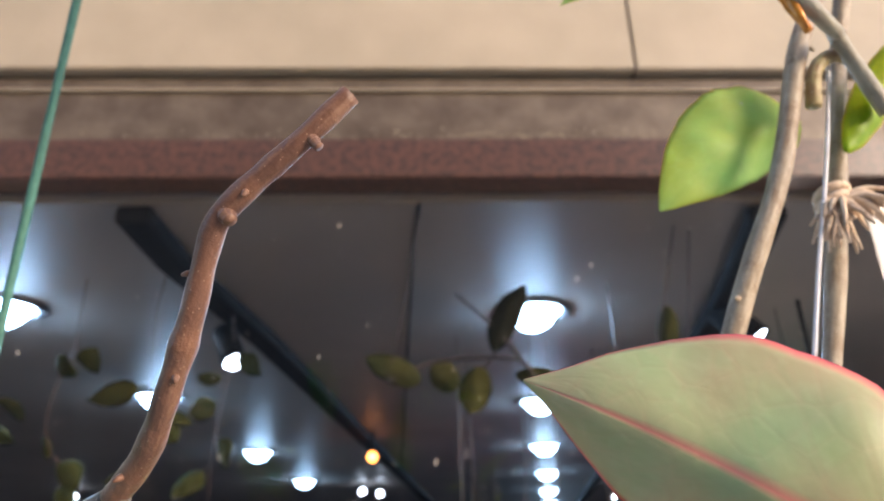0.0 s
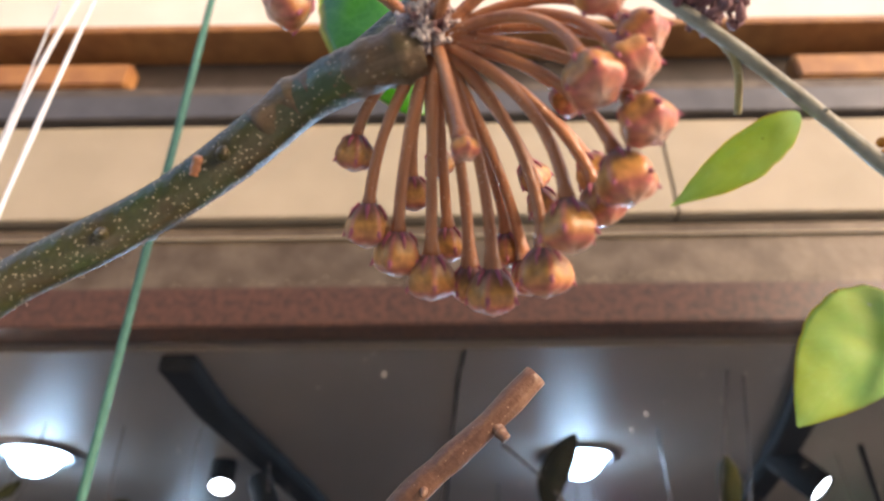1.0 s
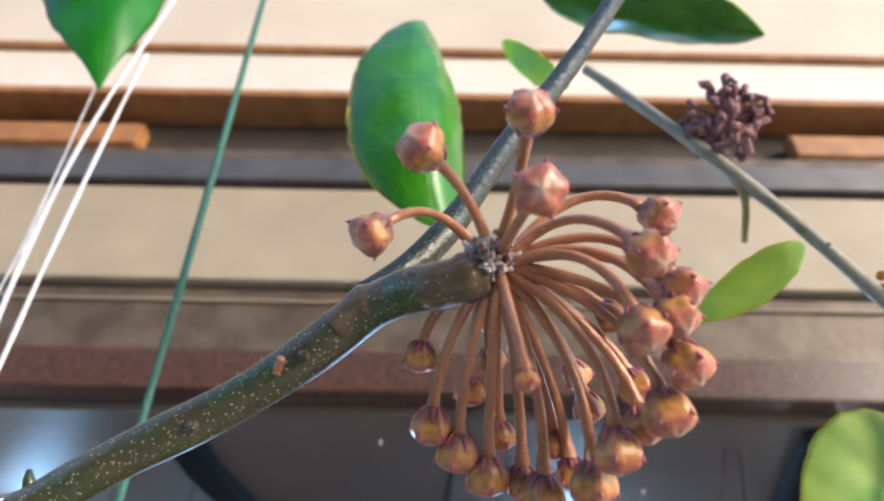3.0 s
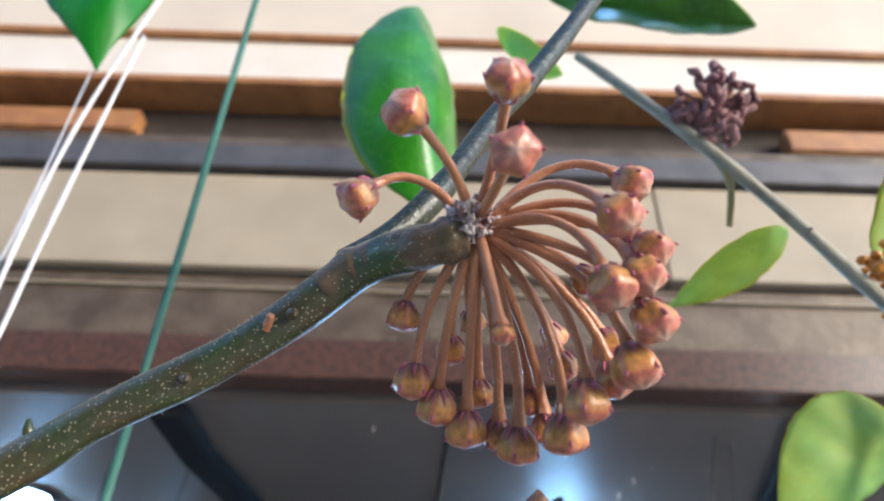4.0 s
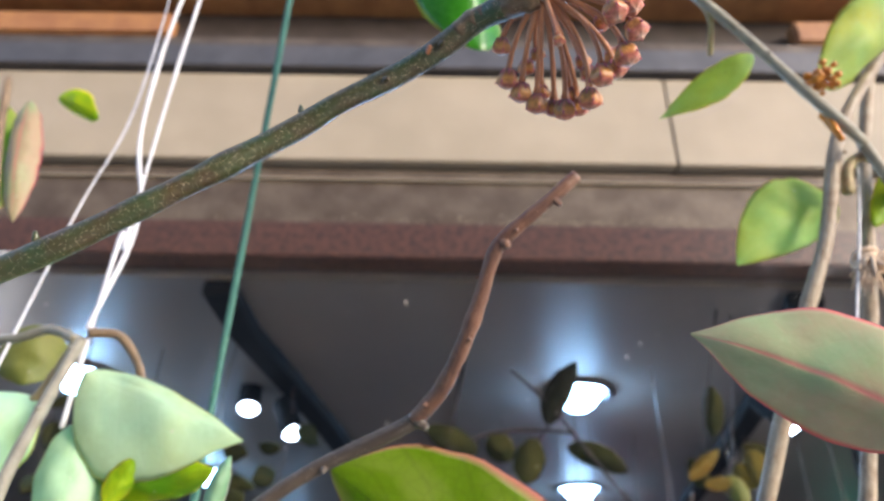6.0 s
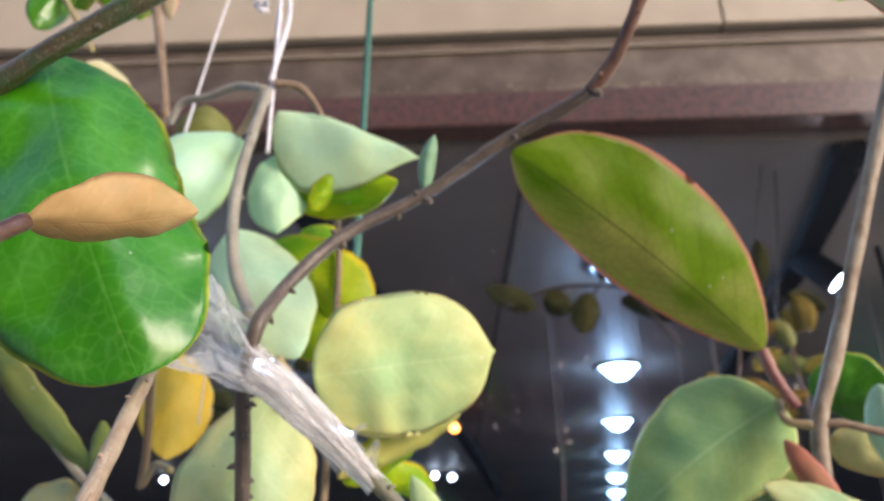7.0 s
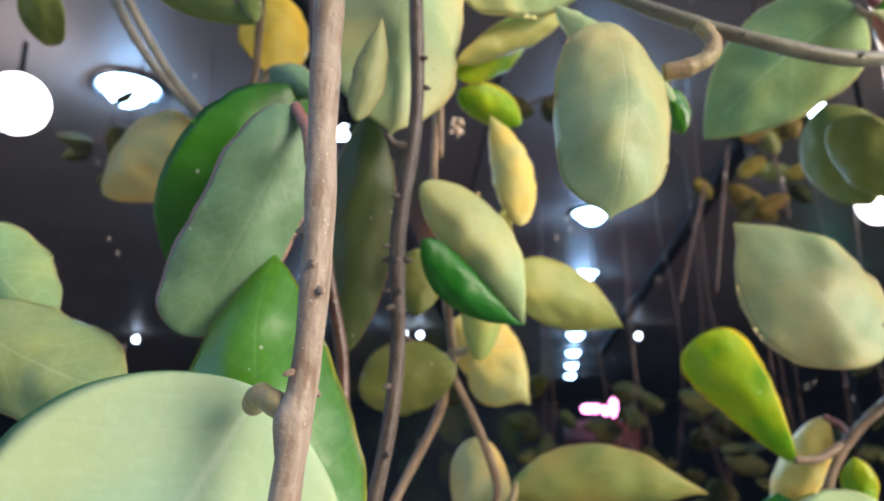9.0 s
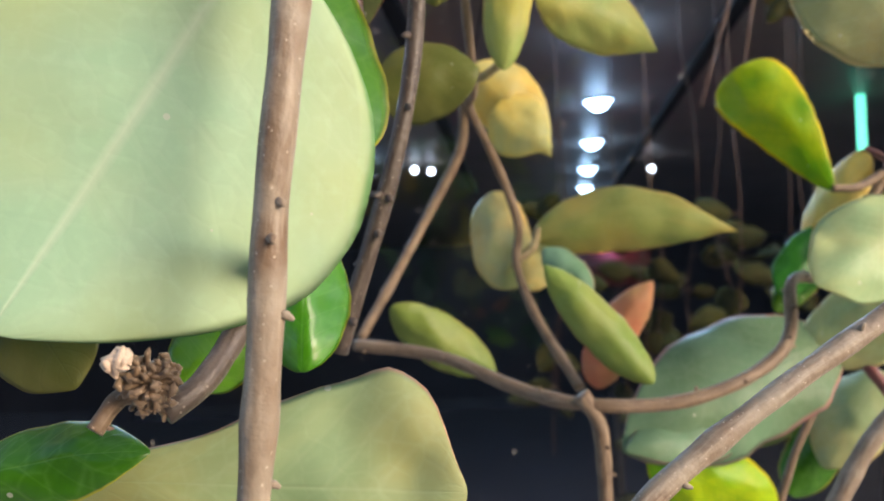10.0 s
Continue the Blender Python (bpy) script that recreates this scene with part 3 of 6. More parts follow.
def bud_material():
    m = bpy.data.materials.new("waxy_bud")
    m.use_nodes = True
    n, l = m.node_tree.nodes, m.node_tree.links
    b = n["Principled BSDF"]
    co = n.new("ShaderNodeTexCoord")
    sep = n.new("ShaderNodeSeparateXYZ")
    l.new(co.outputs["Object"], sep.inputs[0])
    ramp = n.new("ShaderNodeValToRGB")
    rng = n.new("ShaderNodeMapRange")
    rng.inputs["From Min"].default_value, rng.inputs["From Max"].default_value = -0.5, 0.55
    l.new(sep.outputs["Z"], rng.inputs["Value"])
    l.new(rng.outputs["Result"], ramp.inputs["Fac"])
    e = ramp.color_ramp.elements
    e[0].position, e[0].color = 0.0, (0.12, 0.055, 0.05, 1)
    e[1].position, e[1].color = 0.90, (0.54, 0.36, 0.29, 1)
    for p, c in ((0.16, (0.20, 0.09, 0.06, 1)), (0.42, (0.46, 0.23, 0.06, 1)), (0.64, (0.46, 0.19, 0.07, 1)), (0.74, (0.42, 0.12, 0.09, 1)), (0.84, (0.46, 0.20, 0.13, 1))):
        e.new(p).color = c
    ang = n.new("ShaderNodeMath")
    ang.operation = "ARCTAN2"
    l.new(sep.outputs["Y"], ang.inputs[0])
    l.new(sep.outputs["X"], ang.inputs[1])
    five = n.new("ShaderNodeMath")
    five.operation = "MULTIPLY"
    five.inputs[1].default_value = 5.0
    l.new(ang.outputs[0], five.inputs[0])
    cosn = n.new("ShaderNodeMath")
    cosn.operation = "COSINE"
    l.new(five.outputs[0], cosn.inputs[0])
    rim = n.new("ShaderNodeMapRange")
    rim.inputs["From Min"].default_value, rim.inputs["From Max"].default_value = 0.75, 1.0
    l.new(cosn.outputs[0], rim.inputs["Value"])
    half = n.new("ShaderNodeMath")
    half.operation = "MULTIPLY"
    half.inputs[1].default_value = 0.4
    l.new(rim.outputs["Result"], half.inputs[0])
    mix = n.new("ShaderNodeMix")
    mix.data_type = "RGBA"
    mix.inputs["B"].default_value = (0.46, 0.12, 0.15, 1)
    l.new(half.outputs[0], mix.inputs["Factor"])
    l.new(ramp.outputs["Color"], mix.inputs["A"])
    # uneven pale bloom and darker flecks
    fleck, span = n.new("ShaderNodeTexNoise"), n.new("ShaderNodeMapRange")
    fleck.inputs["Scale"].default_value, fleck.inputs["Detail"].default_value = 5.0, 5.0
    info, shift = n.new("ShaderNodeObjectInfo"), n.new("ShaderNodeVectorMath")
    shift.operation = "ADD"
    l.new(co.outputs["Object"], shift.inputs[0])
    l.new(info.outputs["Random"], shift.inputs[1])
    l.new(shift.outputs[0], fleck.inputs["Vector"])
    span.inputs["From Min"].default_value, span.inputs["From Max"].default_value = 0.35, 0.68
    span.inputs["To Min"].default_value, span.inputs["To Max"].default_value = 0.72, 1.35
    l.new(fleck.outputs["Fac"], span.inputs["Value"])
    tone = n.new("ShaderNodeHueSaturation")
    l.new(span.outputs["Result"], tone.inputs["Value"])
    l.new(mix.outputs["Result"], tone.inputs["Color"])
    l.new(tone.outputs["Color"], b.inputs["Base Color"])
    bp = n.new("ShaderNodeBump")
    bp.inputs["Strength"].default_value, bp.inputs["Distance"].default_value = 0.35, 0.0003
    l.new(fleck.outputs["Fac"], bp.inputs["Height"])
    l.new(bp.outputs["Normal"], b.inputs["Normal"])
    b.inputs["Roughness"].default_value = 0.30
    b.inputs["Subsurface Weight"].default_value = 0.15
    b.inputs["Subsurface Radius"].default_value = (0.002, 0.001, 0.0005)
    b.inputs["Sheen Weight"].default_value = 0.1
    return m


M_BUD = bud_material()
M_SEPAL = mat("magenta_sepal", (0.40, 0.10, 0.17), 0.45, 0, (0.30, 0.08, 0.10), 600)


def thing(name, label, category, group=""):
    return tagged(new(name), label, category, group)


def even(path, n):
    """Resample a path at even steps and smooth its kinks."""
    run = [0.0]
    for a, b in zip(path, path[1:]):
        run.append(run[-1] + (b - a).length)
    out, k = [], 0
    for i in range(n + 1):
        s = run[-1] * i / n
        while k < len(run) - 2 and run[k + 1] < s:
            k += 1
        out.append(path[k].lerp(path[k + 1], (s - run[k]) / max(1e-9, run[k + 1] - run[k])))
    for _ in range(2):
        out = [out[0], *[(a + b * 2 + c) / 4 for a, b, c in zip(out, out[1:], out[2:])], out[-1]]
    return out


def stem(parent, pts, r0, r1, material, name="stem", nubs=0, rough=0.035, sides=14, label="", nub=1.0):
    """A slightly knobbly stem through points, tapering from r0 to r1, with small side nubs."""
    path = even(spline(pts, 12), max(16, min(90, len(pts) * 9)))
    rnd = random.Random(int(abs(pts[0][0] * 7919 + pts[-1][2] * 104729) * 1000))
    ph = [rnd.uniform(0, 6.3) for _ in range(3)]
    radii = []
    for i in range(len(path)):
        f = i / (len(path) - 1)
        radii.append((r0 + (r1 - r0) * f) * (1 + rough * (math.sin(ph[0] + i * 0.8) + math.sin(ph[1] + i * 0.31)) + 0.10 * max(0.0, math.sin(ph[2] + i * 0.22)) ** 24))
    bm = tube(bmesh.new(), path, radii, sides)
    for k in range(nubs):
        i = rnd.randrange(1, len(path) - 1)
        d = (path[i + 1] - path[i - 1]).normalized()
        a = d.orthogonal().normalized()
        a.rotate(Matrix.Rotation(rnd.uniform(0, 6.3), 3, d))
        r = radii[i]
        tube(bm, [path[i] + a * r * 0.7, path[i] + a * r * (0.85 + 0.35 * nub) + d * r * 0.1, path[i] + a * r * (0.85 + 0.70 * nub) + d * r * 0.3], [r * 0.34 * nub, r * 0.26 * nub, r * 0.12], 7)
    return part(name, bm, material, parent, label)


SHAPES = {  # half widths from base to tip, at even steps of the half circle
    "oval": (0, 0.26, 0.56, 0.82, 0.96, 1, 0.93, 0.73, 0.44, 0.16, 0),
    "acum": (0, 0.30, 0.62, 0.88, 1, 0.97, 0.80, 0.52, 0.22, 0.06, 0),
    "round": (0, 0.36, 0.66, 0.88, 0.98, 1, 0.96, 0.81, 0.50, 0.09, 0),
    "blunt": (0, 0.34, 0.64, 0.85, 0.97, 1, 0.98, 0.88, 0.68, 0.38, 0),
    "egg": (0, 0.38, 0.70, 0.92, 1, 0.95, 0.80, 0.57, 0.31, 0.10, 0),
    "strap": (0, 0.42, 0.74, 0.93, 1, 1, 1, 0.95, 0.78, 0.44, 0),
    "spoon": (0, 0.20, 0.44, 0.70, 0.90, 1, 0.97, 0.84, 0.56, 0.20, 0),
    "club": (0, 0.14, 0.28, 0.44, 0.62, 0.80, 0.94, 1, 0.92, 0.62, 0),
    "paddle": (0, 0.08, 0.15, 0.24, 0.38, 0.60, 0.86, 1, 0.84, 0.24, 0),
}


def half_width(shape, th):
    """Smooth outline through the shape's half widths."""
    w = SHAPES[shape]
    x = min(9.999, max(0.0, th * 10))
    i = int(x)
    f = x - i
    p0, p1, p2, p3 = w[max(0, i - 1)], w[i], w[i + 1], w[min(10, i + 2)]
    if i == 0:
        p0 = -p2
    if i == 9:
        p3 = -p1
    return max(0.0, 0.5 * (2 * p1 + (p2 - p0) * f + (2 * p0 - 5 * p1 + 4 * p2 - p3) * f * f + (3 * p1 - p0 - 3 * p2 + p3) * f**3))


def leaf(parent, base, tip, width, normal, material, arch=0.08, cup=0.12, shape="oval", name="leaf", thick=0.0011, wavy=0.09, skew=0.0, twist=None, bow=None, dent=1.0, fold=None, res=(34, 16)):
    """A thick waxy leaf from base to tip whose broad side faces along normal, with uneven edges and soft dents."""
    base, tip, nrm = Vector(base), Vector(tip), Vector(normal).normalized()
    axis = tip - base
    length = axis.length
    ax = axis.normalized()
    side = nrm.cross(ax).normalized()
    nrm = ax.cross(side)
    rnd = random.Random(int(abs(base.x * 7919 + tip.z * 104729 + width * 1299709) * 1000))
    seed = rnd.uniform(0, 90)
    sway = (rnd.uniform(-0.05, 0.05) if bow is None else bow) * length
    curl = rnd.uniform(-0.35, 0.35) if twist is None else twist
    vee = rnd.uniform(0.03, 0.13) if fold is None else fold
    long_f = max(1.0, length / max(width, 1e-4))
    nu, nv = res
    bm = bmesh.new()
    uvl = bm.loops.layers.uv.new("UVMap")
    grid = {}
    for i in range(nu + 1):
        th = i / nu
        u = (1 - math.cos(math.pi * th)) / 2
        h = max(half_width(shape, th), 0.012)
        for j in range(nv + 1):
            s = -1 + 2 * j / nv
            s = math.copysign(abs(s) ** 0.8, s) if s else 0.0
            sg = 1.0 if s > 0 else -1.0
            wob = wavy * (1.0 * noise.noise(Vector((2.6 * u * long_f, seed, sg * 3))) + 0.45 * noise.noise(Vector((7.5 * u * long_f, seed, sg * 5))))
            off = 0.5 * width * h * s * (1 + wob * abs(s)) * (1 + skew * sg) + sway * 4 * u * (1 - u)
            lift = arch * length * 4 * u * (1 - u) - cup * width * (s * h) ** 2
            d = noise.noise(Vector((2.3 * u * long_f, 1.5 * s * h, seed + 9))) + 0.35 * noise.noise(Vector((6.0 * u * long_f, 3.8 * s * h, seed + 5)))
            lift += dent * 0.075 * width * h * d
            lift += wavy * 0.35 * width * s * s * h * noise.noise(Vector((5.5 * u * long_f, sg * 4, seed + 2)))
            lift -= vee * width * h * (math.sqrt(s * s + 0.01) - 0.1)
            lift -= 0.006 * width * math.exp(-((s / 0.10) ** 2)) * h
            lift += curl * (u - 0.5) * s * h * width
            for layer in (0, 1):
                t = thick * (1 - abs(s) ** 4) * min(1.0, 4 * h) * (0.5 if layer else -0.5)
                grid[layer, i, j] = bm.verts.new(base + ax * (u * length) + side * off + nrm * (lift + t))

    def quad(keys, flip):
        keys = keys[::-1] if flip else keys
        f = bm.faces.new([grid[k] for k in keys])
        for lp, k in zip(f.loops, keys):
            sv = -1 + 2 * k[2] / nv
            sv = math.copysign(abs(sv) ** 0.8, sv) if sv else 0.0
            lp[uvl].uv = ((1 - math.cos(math.pi * k[1] / nu)) / 2, 0.5 + 0.5 * sv)

    for layer in (0, 1):
        for i in range(nu):
            for j in range(nv):
                quad([(layer, i, j), (layer, i + 1, j), (layer, i + 1, j + 1), (layer, i, j + 1)], layer == 1)
    bmesh.ops.remove_doubles(bm, verts=bm.verts, dist=0.00004)
    bmesh.ops.recalc_face_normals(bm, faces=bm.faces)
    return part(name, bm, material, parent)


def bud_mesh(seed):
    rnd = random.Random(seed)
    bm = bmesh.new()
    prof = [(0.02, -0.52), (0.17, -0.50), (0.26, -0.42), (0.39, -0.29), (0.48, -0.12), (0.515, 0.04), (0.51, 0.16), (0.455, 0.26), (0.35, 0.335), (0.22, 0.385), (0.10, 0.43), (0.02, 0.455)]
    segs, rings = 30, []
    sx = rnd.uniform(0.94, 1.06)
    for r, z in prof:
        ring = []
        for k in range(segs):
            a = 2 * math.pi * k / segs
            lobe = 1 + 0.085 * math.cos(5 * a) * math.sin(math.pi * min(1, max(0, (z + 0.55) / 0.95)))
            ring.append(bm.verts.new((r * lobe * sx * math.cos(a), r * lobe * math.sin(a), z + 0.02 * math.cos(5 * a) * min(1.0, r / 0.3) * (z > 0.1))))
        rings.append(ring)
    for a, b in zip(rings, rings[1:]):
        for k in range(segs):
            bm.faces.new((a[k], a[(k + 1) % segs], b[(k + 1) % segs], b[k]))
    bm.faces.new(rings[0][::-1])
    bm.faces.new(rings[-1])
    n0 = len(bm.faces)
    for k in range(5):
        a = 2 * math.pi * (k + 0.0) / 5
        d = Vector((math.cos(a), math.sin(a), 0))
        z = 0.16 + rnd.uniform(-0.03, 0.03)
        tube(bm, [d * 0.47 + Vector((0, 0, z - 0.12)), d * 0.54 + Vector((0, 0, z)), d * 0.60 + Vector((0, 0, z + 0.08))], [0.07, 0.05, 0.012], 6)
        s = Vector((math.cos(a + 0.6), math.sin(a + 0.6), 0))
        tube(bm, [s * 0.22 + Vector((0, 0, -0.46)), s * 0.37 + Vector((0, 0, -0.32)), s * 0.43 + Vector((0, 0, -0.16))], [0.05, 0.045, 0.01], 5)
    bm.faces.ensure_lookup_table()
    for f in bm.faces[n0:]:
        f.material_index = 1
    me = bpy.data.meshes.new("bud")
    bm.to_mesh(me)
    bm.free()
    for p in me.polygons:
        p.use_smooth = True
    me.materials.append(M_BUD)
    me.materials.append(M_SEPAL)
    return me


BUDS = [bud_mesh(s) for s in (1, 2, 3)]


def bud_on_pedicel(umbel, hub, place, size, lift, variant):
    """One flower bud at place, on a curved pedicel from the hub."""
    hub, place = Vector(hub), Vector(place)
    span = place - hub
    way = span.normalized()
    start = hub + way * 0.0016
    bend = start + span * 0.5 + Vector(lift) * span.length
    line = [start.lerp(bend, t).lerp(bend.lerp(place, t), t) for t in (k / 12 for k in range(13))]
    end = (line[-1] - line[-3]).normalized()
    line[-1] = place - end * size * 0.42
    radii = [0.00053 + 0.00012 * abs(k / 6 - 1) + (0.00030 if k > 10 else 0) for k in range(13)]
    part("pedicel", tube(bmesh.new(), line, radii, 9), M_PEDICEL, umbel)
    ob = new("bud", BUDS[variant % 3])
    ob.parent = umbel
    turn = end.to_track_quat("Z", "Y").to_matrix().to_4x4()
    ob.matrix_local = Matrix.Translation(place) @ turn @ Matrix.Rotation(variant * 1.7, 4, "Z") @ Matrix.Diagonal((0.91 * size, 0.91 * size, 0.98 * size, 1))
    return ob


def crumple(parent, name, centre, radius, count, piece, material, seed):
    """A dry clump of many small shrivelled pieces, as one mesh."""
    rnd = random.Random(seed)
    bm = bmesh.new()
    for _ in range(count):
        p = Vector((rnd.gauss(0, 1), rnd.gauss(0, 1), rnd.gauss(0, 1))).normalized() * radius * rnd.uniform(0.3, 1.0) ** 0.6
        d = Vector((rnd.gauss(0, 1), rnd.gauss(0, 1), rnd.gauss(0, 1))).normalized()
        c = Vector(centre) + p
        s = piece * rnd.uniform(0.6, 1.4)
        tube(bm, [c - d * s, c - d * s * 0.3 + p * 0.1, c + d * s * 0.4, c + d * s], [s * 0.15, s * 0.5, s * 0.42, s * 0.1], 6)
        tube(bm, [Vector(centre), Vector(centre) + p * 0.5, c], [0.0005, 0.0004, 0.0003], 4)
    return part(name, bm, material, parent)


def thing_part(name, parent, label):
    e = new(name)
    e.parent = parent
    e["label"] = label
    return e


def fray(parent, centre, r, reach, count, material, seed):
    """A tight knot with loose fibres fanning out to both sides."""
    rnd = random.Random(seed)
    bm = bmesh.new()
    c = Vector(centre)
    for k in range(4):
        z = (k - 1.5) * r * 0.5
        ring = [c + Vector((math.cos(a) * r, math.sin(a) * r, z + 0.3 * r * math.sin(a + k))) for a in (2 * math.pi * i / 14 for i in range(15))]
        tube(bm, ring, [r * 0.33] * 15, 7)
    for k in range(count):
        tuft = Vector(((-0.62, -0.1, -0.78), (0.93, -0.1, -0.30), (-0.15, -0.1, -0.98))[k % 3])
        d = (tuft + Vector((rnd.gauss(0, 0.22), rnd.gauss(0, 0.22), rnd.gauss(0, 0.22)))).normalized()
        a = c + Vector((0, -r * 0.8, 0))
        m = a + d * reach * 0.5 + Vector((0, 0, 0.002))
        e = a + d * reach * rnd.uniform(0.6, 1.1) + Vector((rnd.uniform(-1, 1), rnd.uniform(-1, 1), rnd.uniform(-1.5, 0.3))) * 0.002
        tube(bm, spline([a, m, e], 4), [0.0010, 0.0010, 0.0009, 0.0009, 0.0008, 0.0007, 0.0006, 0.0005, 0.0003], 5)
    return part("frayed_end", bm, material, parent)


def film_material(name, clear_lo, clear_hi):
    """Crinkled cling film: glossy white where it lies in pleats, see-through between."""
    m = mat(name, (0.93, 0.91, 0.91), 0.16, 0, (0.86, 0.83, 0.82), 150, 4, 0, 500, 0.2)
    n, l = m.node_tree.nodes, m.node_tree.links
    b = n["Principled BSDF"]
    tl, tr, m1, m2 = n.new("ShaderNodeBsdfTranslucent"), n.new("ShaderNodeBsdfTransparent"), n.new("ShaderNodeMixShader"), n.new("ShaderNodeMixShader")
    tl.inputs["Color"].default_value = (0.97, 0.95, 0.94, 1)
    m1.inputs[0].default_value = 0.55
    uv, sc = n.new("ShaderNodeUVMap"), n.new("ShaderNodeMapping")
    no, rg = n.new("ShaderNodeTexNoise"), n.new("ShaderNodeMapRange")
    sc.inputs["Scale"].default_value, sc.inputs["Rotation"].default_value = (22.0, 110.0, 1.0), (0, 0, 0.05)
    l.new(uv.outputs["UV"], sc.inputs["Vector"])
    no.inputs["Scale"].default_value, no.inputs["Detail"].default_value, no.inputs["Distortion"].default_value = 1.0, 5.0, 0.7
    l.new(sc.outputs[0], no.inputs["Vector"])
    rg.inputs["From Min"].default_value, rg.inputs["From Max"].default_value = 0.36, 0.62
    rg.inputs["To Min"].default_value, rg.inputs["To Max"].default_value = clear_lo, clear_hi
    l.new(no.outputs["Fac"], rg.inputs["Value"])
    l.new(rg.outputs["Result"], m2.inputs[0])
    bp = n.new("ShaderNodeBump")
    bp.inputs["Strength"].default_value, bp.inputs["Distance"].default_value = 0.8, 0.0008
    l.new(no.outputs["Fac"], bp.inputs["Height"])
    l.new(bp.outputs["Normal"], b.inputs["Normal"])
    l.new(b.outputs[0], m1.inputs[1])
    l.new(tl.outputs[0], m1.inputs[2])
    l.new(m1.outputs[0], m2.inputs[1])
    l.new(tr.outputs[0], m2.inputs[2])
    l.new(m2.outputs[0], n["Material Output"].inputs["Surface"])
    return m


def film_wrap(pts):
    """Crumpled film: wound tight round a stem below, flared and open above, torn at both ends."""
    dense, thin = film_material("layered_film", 0.0, 0.45), film_material("single_film", 0.58, 0.96)
    e = thing("film_wrap", "crumpled white plastic film wound round a hoya stem", "wrap")
    path = even(spline(pts, 12), 60)
    rnd = random.Random(77)

    def sleeve(name, i0, i1, radius, pleats, depth, seed, material, label, ragged):
        span, bm, sides = path[i0:i1], bmesh.new(), 64
        tube(bm, span, [1.0] * len(span), sides, False)
        bm.verts.ensure_lookup_table()
        for n_, v in enumerate(bm.verts):
            i, k = divmod(n_, sides)
            f, a, c = i / (len(span) - 1), 2 * math.pi * k / sides, span[i]
            ring = Vector((math.cos(a), math.sin(a), 0))
            wave = noise.noise(Vector((pleats * ring.x, pleats * ring.y, 0.8 * f + seed)))
            wave += 0.5 * noise.noise(Vector((2.3 * pleats * ring.x, 2.3 * pleats * ring.y, 3.0 * f + seed)))
            r = radius(f) * (1 + depth * wave)
            d = (span[min(i + 1, len(span) - 1)] - span[max(i - 1, 0)]).normalized()
            slip = 0.0
            if i == 0:
                slip = -ragged * max(0.0, noise.noise(Vector((3 * ring.x, 3 * ring.y, seed + 4))) + 0.3)
            if i == len(span) - 1:
                slip = ragged * max(0.0, noise.noise(Vector((3 * ring.x, 3 * ring.y, seed + 8))) + 0.3)
            v.co = c + (v.co - c) * r + d * slip + noise.noise_vector(v.co * 900) * 0.0003
        part(name, bm, material, e, label)

    sleeve("tight_film", 24, 61, lambda f: 0.0042 - 0.0012 * f + 0.0007 * math.sin(5 * f), 1.3, 0.42, 3.0, dense, "layered white film", 0.004)
    sleeve("outer_film", 20, 54, lambda f: 0.0050 - 0.0012 * f, 1.5, 0.55, 9.0, thin, "", 0.004)
    sleeve("flared_film", 0, 30, lambda f: 0.0036 + 0.0085 * (1 - f) ** 1.2, 1.3, 0.8, 15.0, thin, "thin see-through flare of film", 0.007)
    for i, way in ((57, (0.5, -0.3, 0.8)), (50, (0.7, -0.2, 0.7)), (2, (-0.3, -0.2, 1.0)), (4, (-0.9, -0.3, 0.1))):
        bm, p, d = bmesh.new(), path[i], Vector(way).normalized()
        w = d.cross(path[i] - path[i - 1]).cross(d).normalized() * rnd.uniform(0.0014, 0.0022)
        rows = []
        for k in range(9):
            q = p + d * (0.0010 + 0.00085 * k)
            rows.append([bm.verts.new(q + w * sg * (1.15 - 0.08 * k) + noise.noise_vector((q + w * sg) * 420) * 0.0013) for sg in (-1, -0.6, -0.2, 0.2, 0.6, 1)])
        for r0, r1 in zip(rows, rows[1:]):
            for k in range(5):
                bm.faces.new((r0[k], r0[k + 1], r1[k + 1], r1[k]))
        part("loose_end", bm, thin, e, "torn loose end of film")
    return e


def beads(parent, name, centre, radius, count, size, material, seed):
    """A cluster of small round dried buds on thin stalks."""
    rnd = random.Random(seed)
    bm = bmesh.new()
    c = Vector(centre)
    for _ in range(count):
        p = Vector((rnd.gauss(0, 1), rnd.gauss(0, 1), rnd.gauss(0, 1))).normalized() * radius * rnd.uniform(0.45, 1.0)
        r = size * rnd.uniform(0.75, 1.2)
        bmesh.ops.create_icosphere(bm, subdivisions=2, radius=r, matrix=Matrix.Translation(c + p) @ Matrix.Diagonal((1, 1, rnd.uniform(0.8, 1.0), 1)))
        tube(bm, [c, c + p * 0.5 + Vector((0, 0, 0.1 * radius)), c + p], [0.0005, 0.0004, 0.0004], 5)
    return tagged(part(name, bm, material, parent), "", "", "", "stuff")


M_HAIR = mat("pale_hair", (0.72, 0.66, 0.56), 0.5, 0, (0.6, 0.52, 0.42), 300)


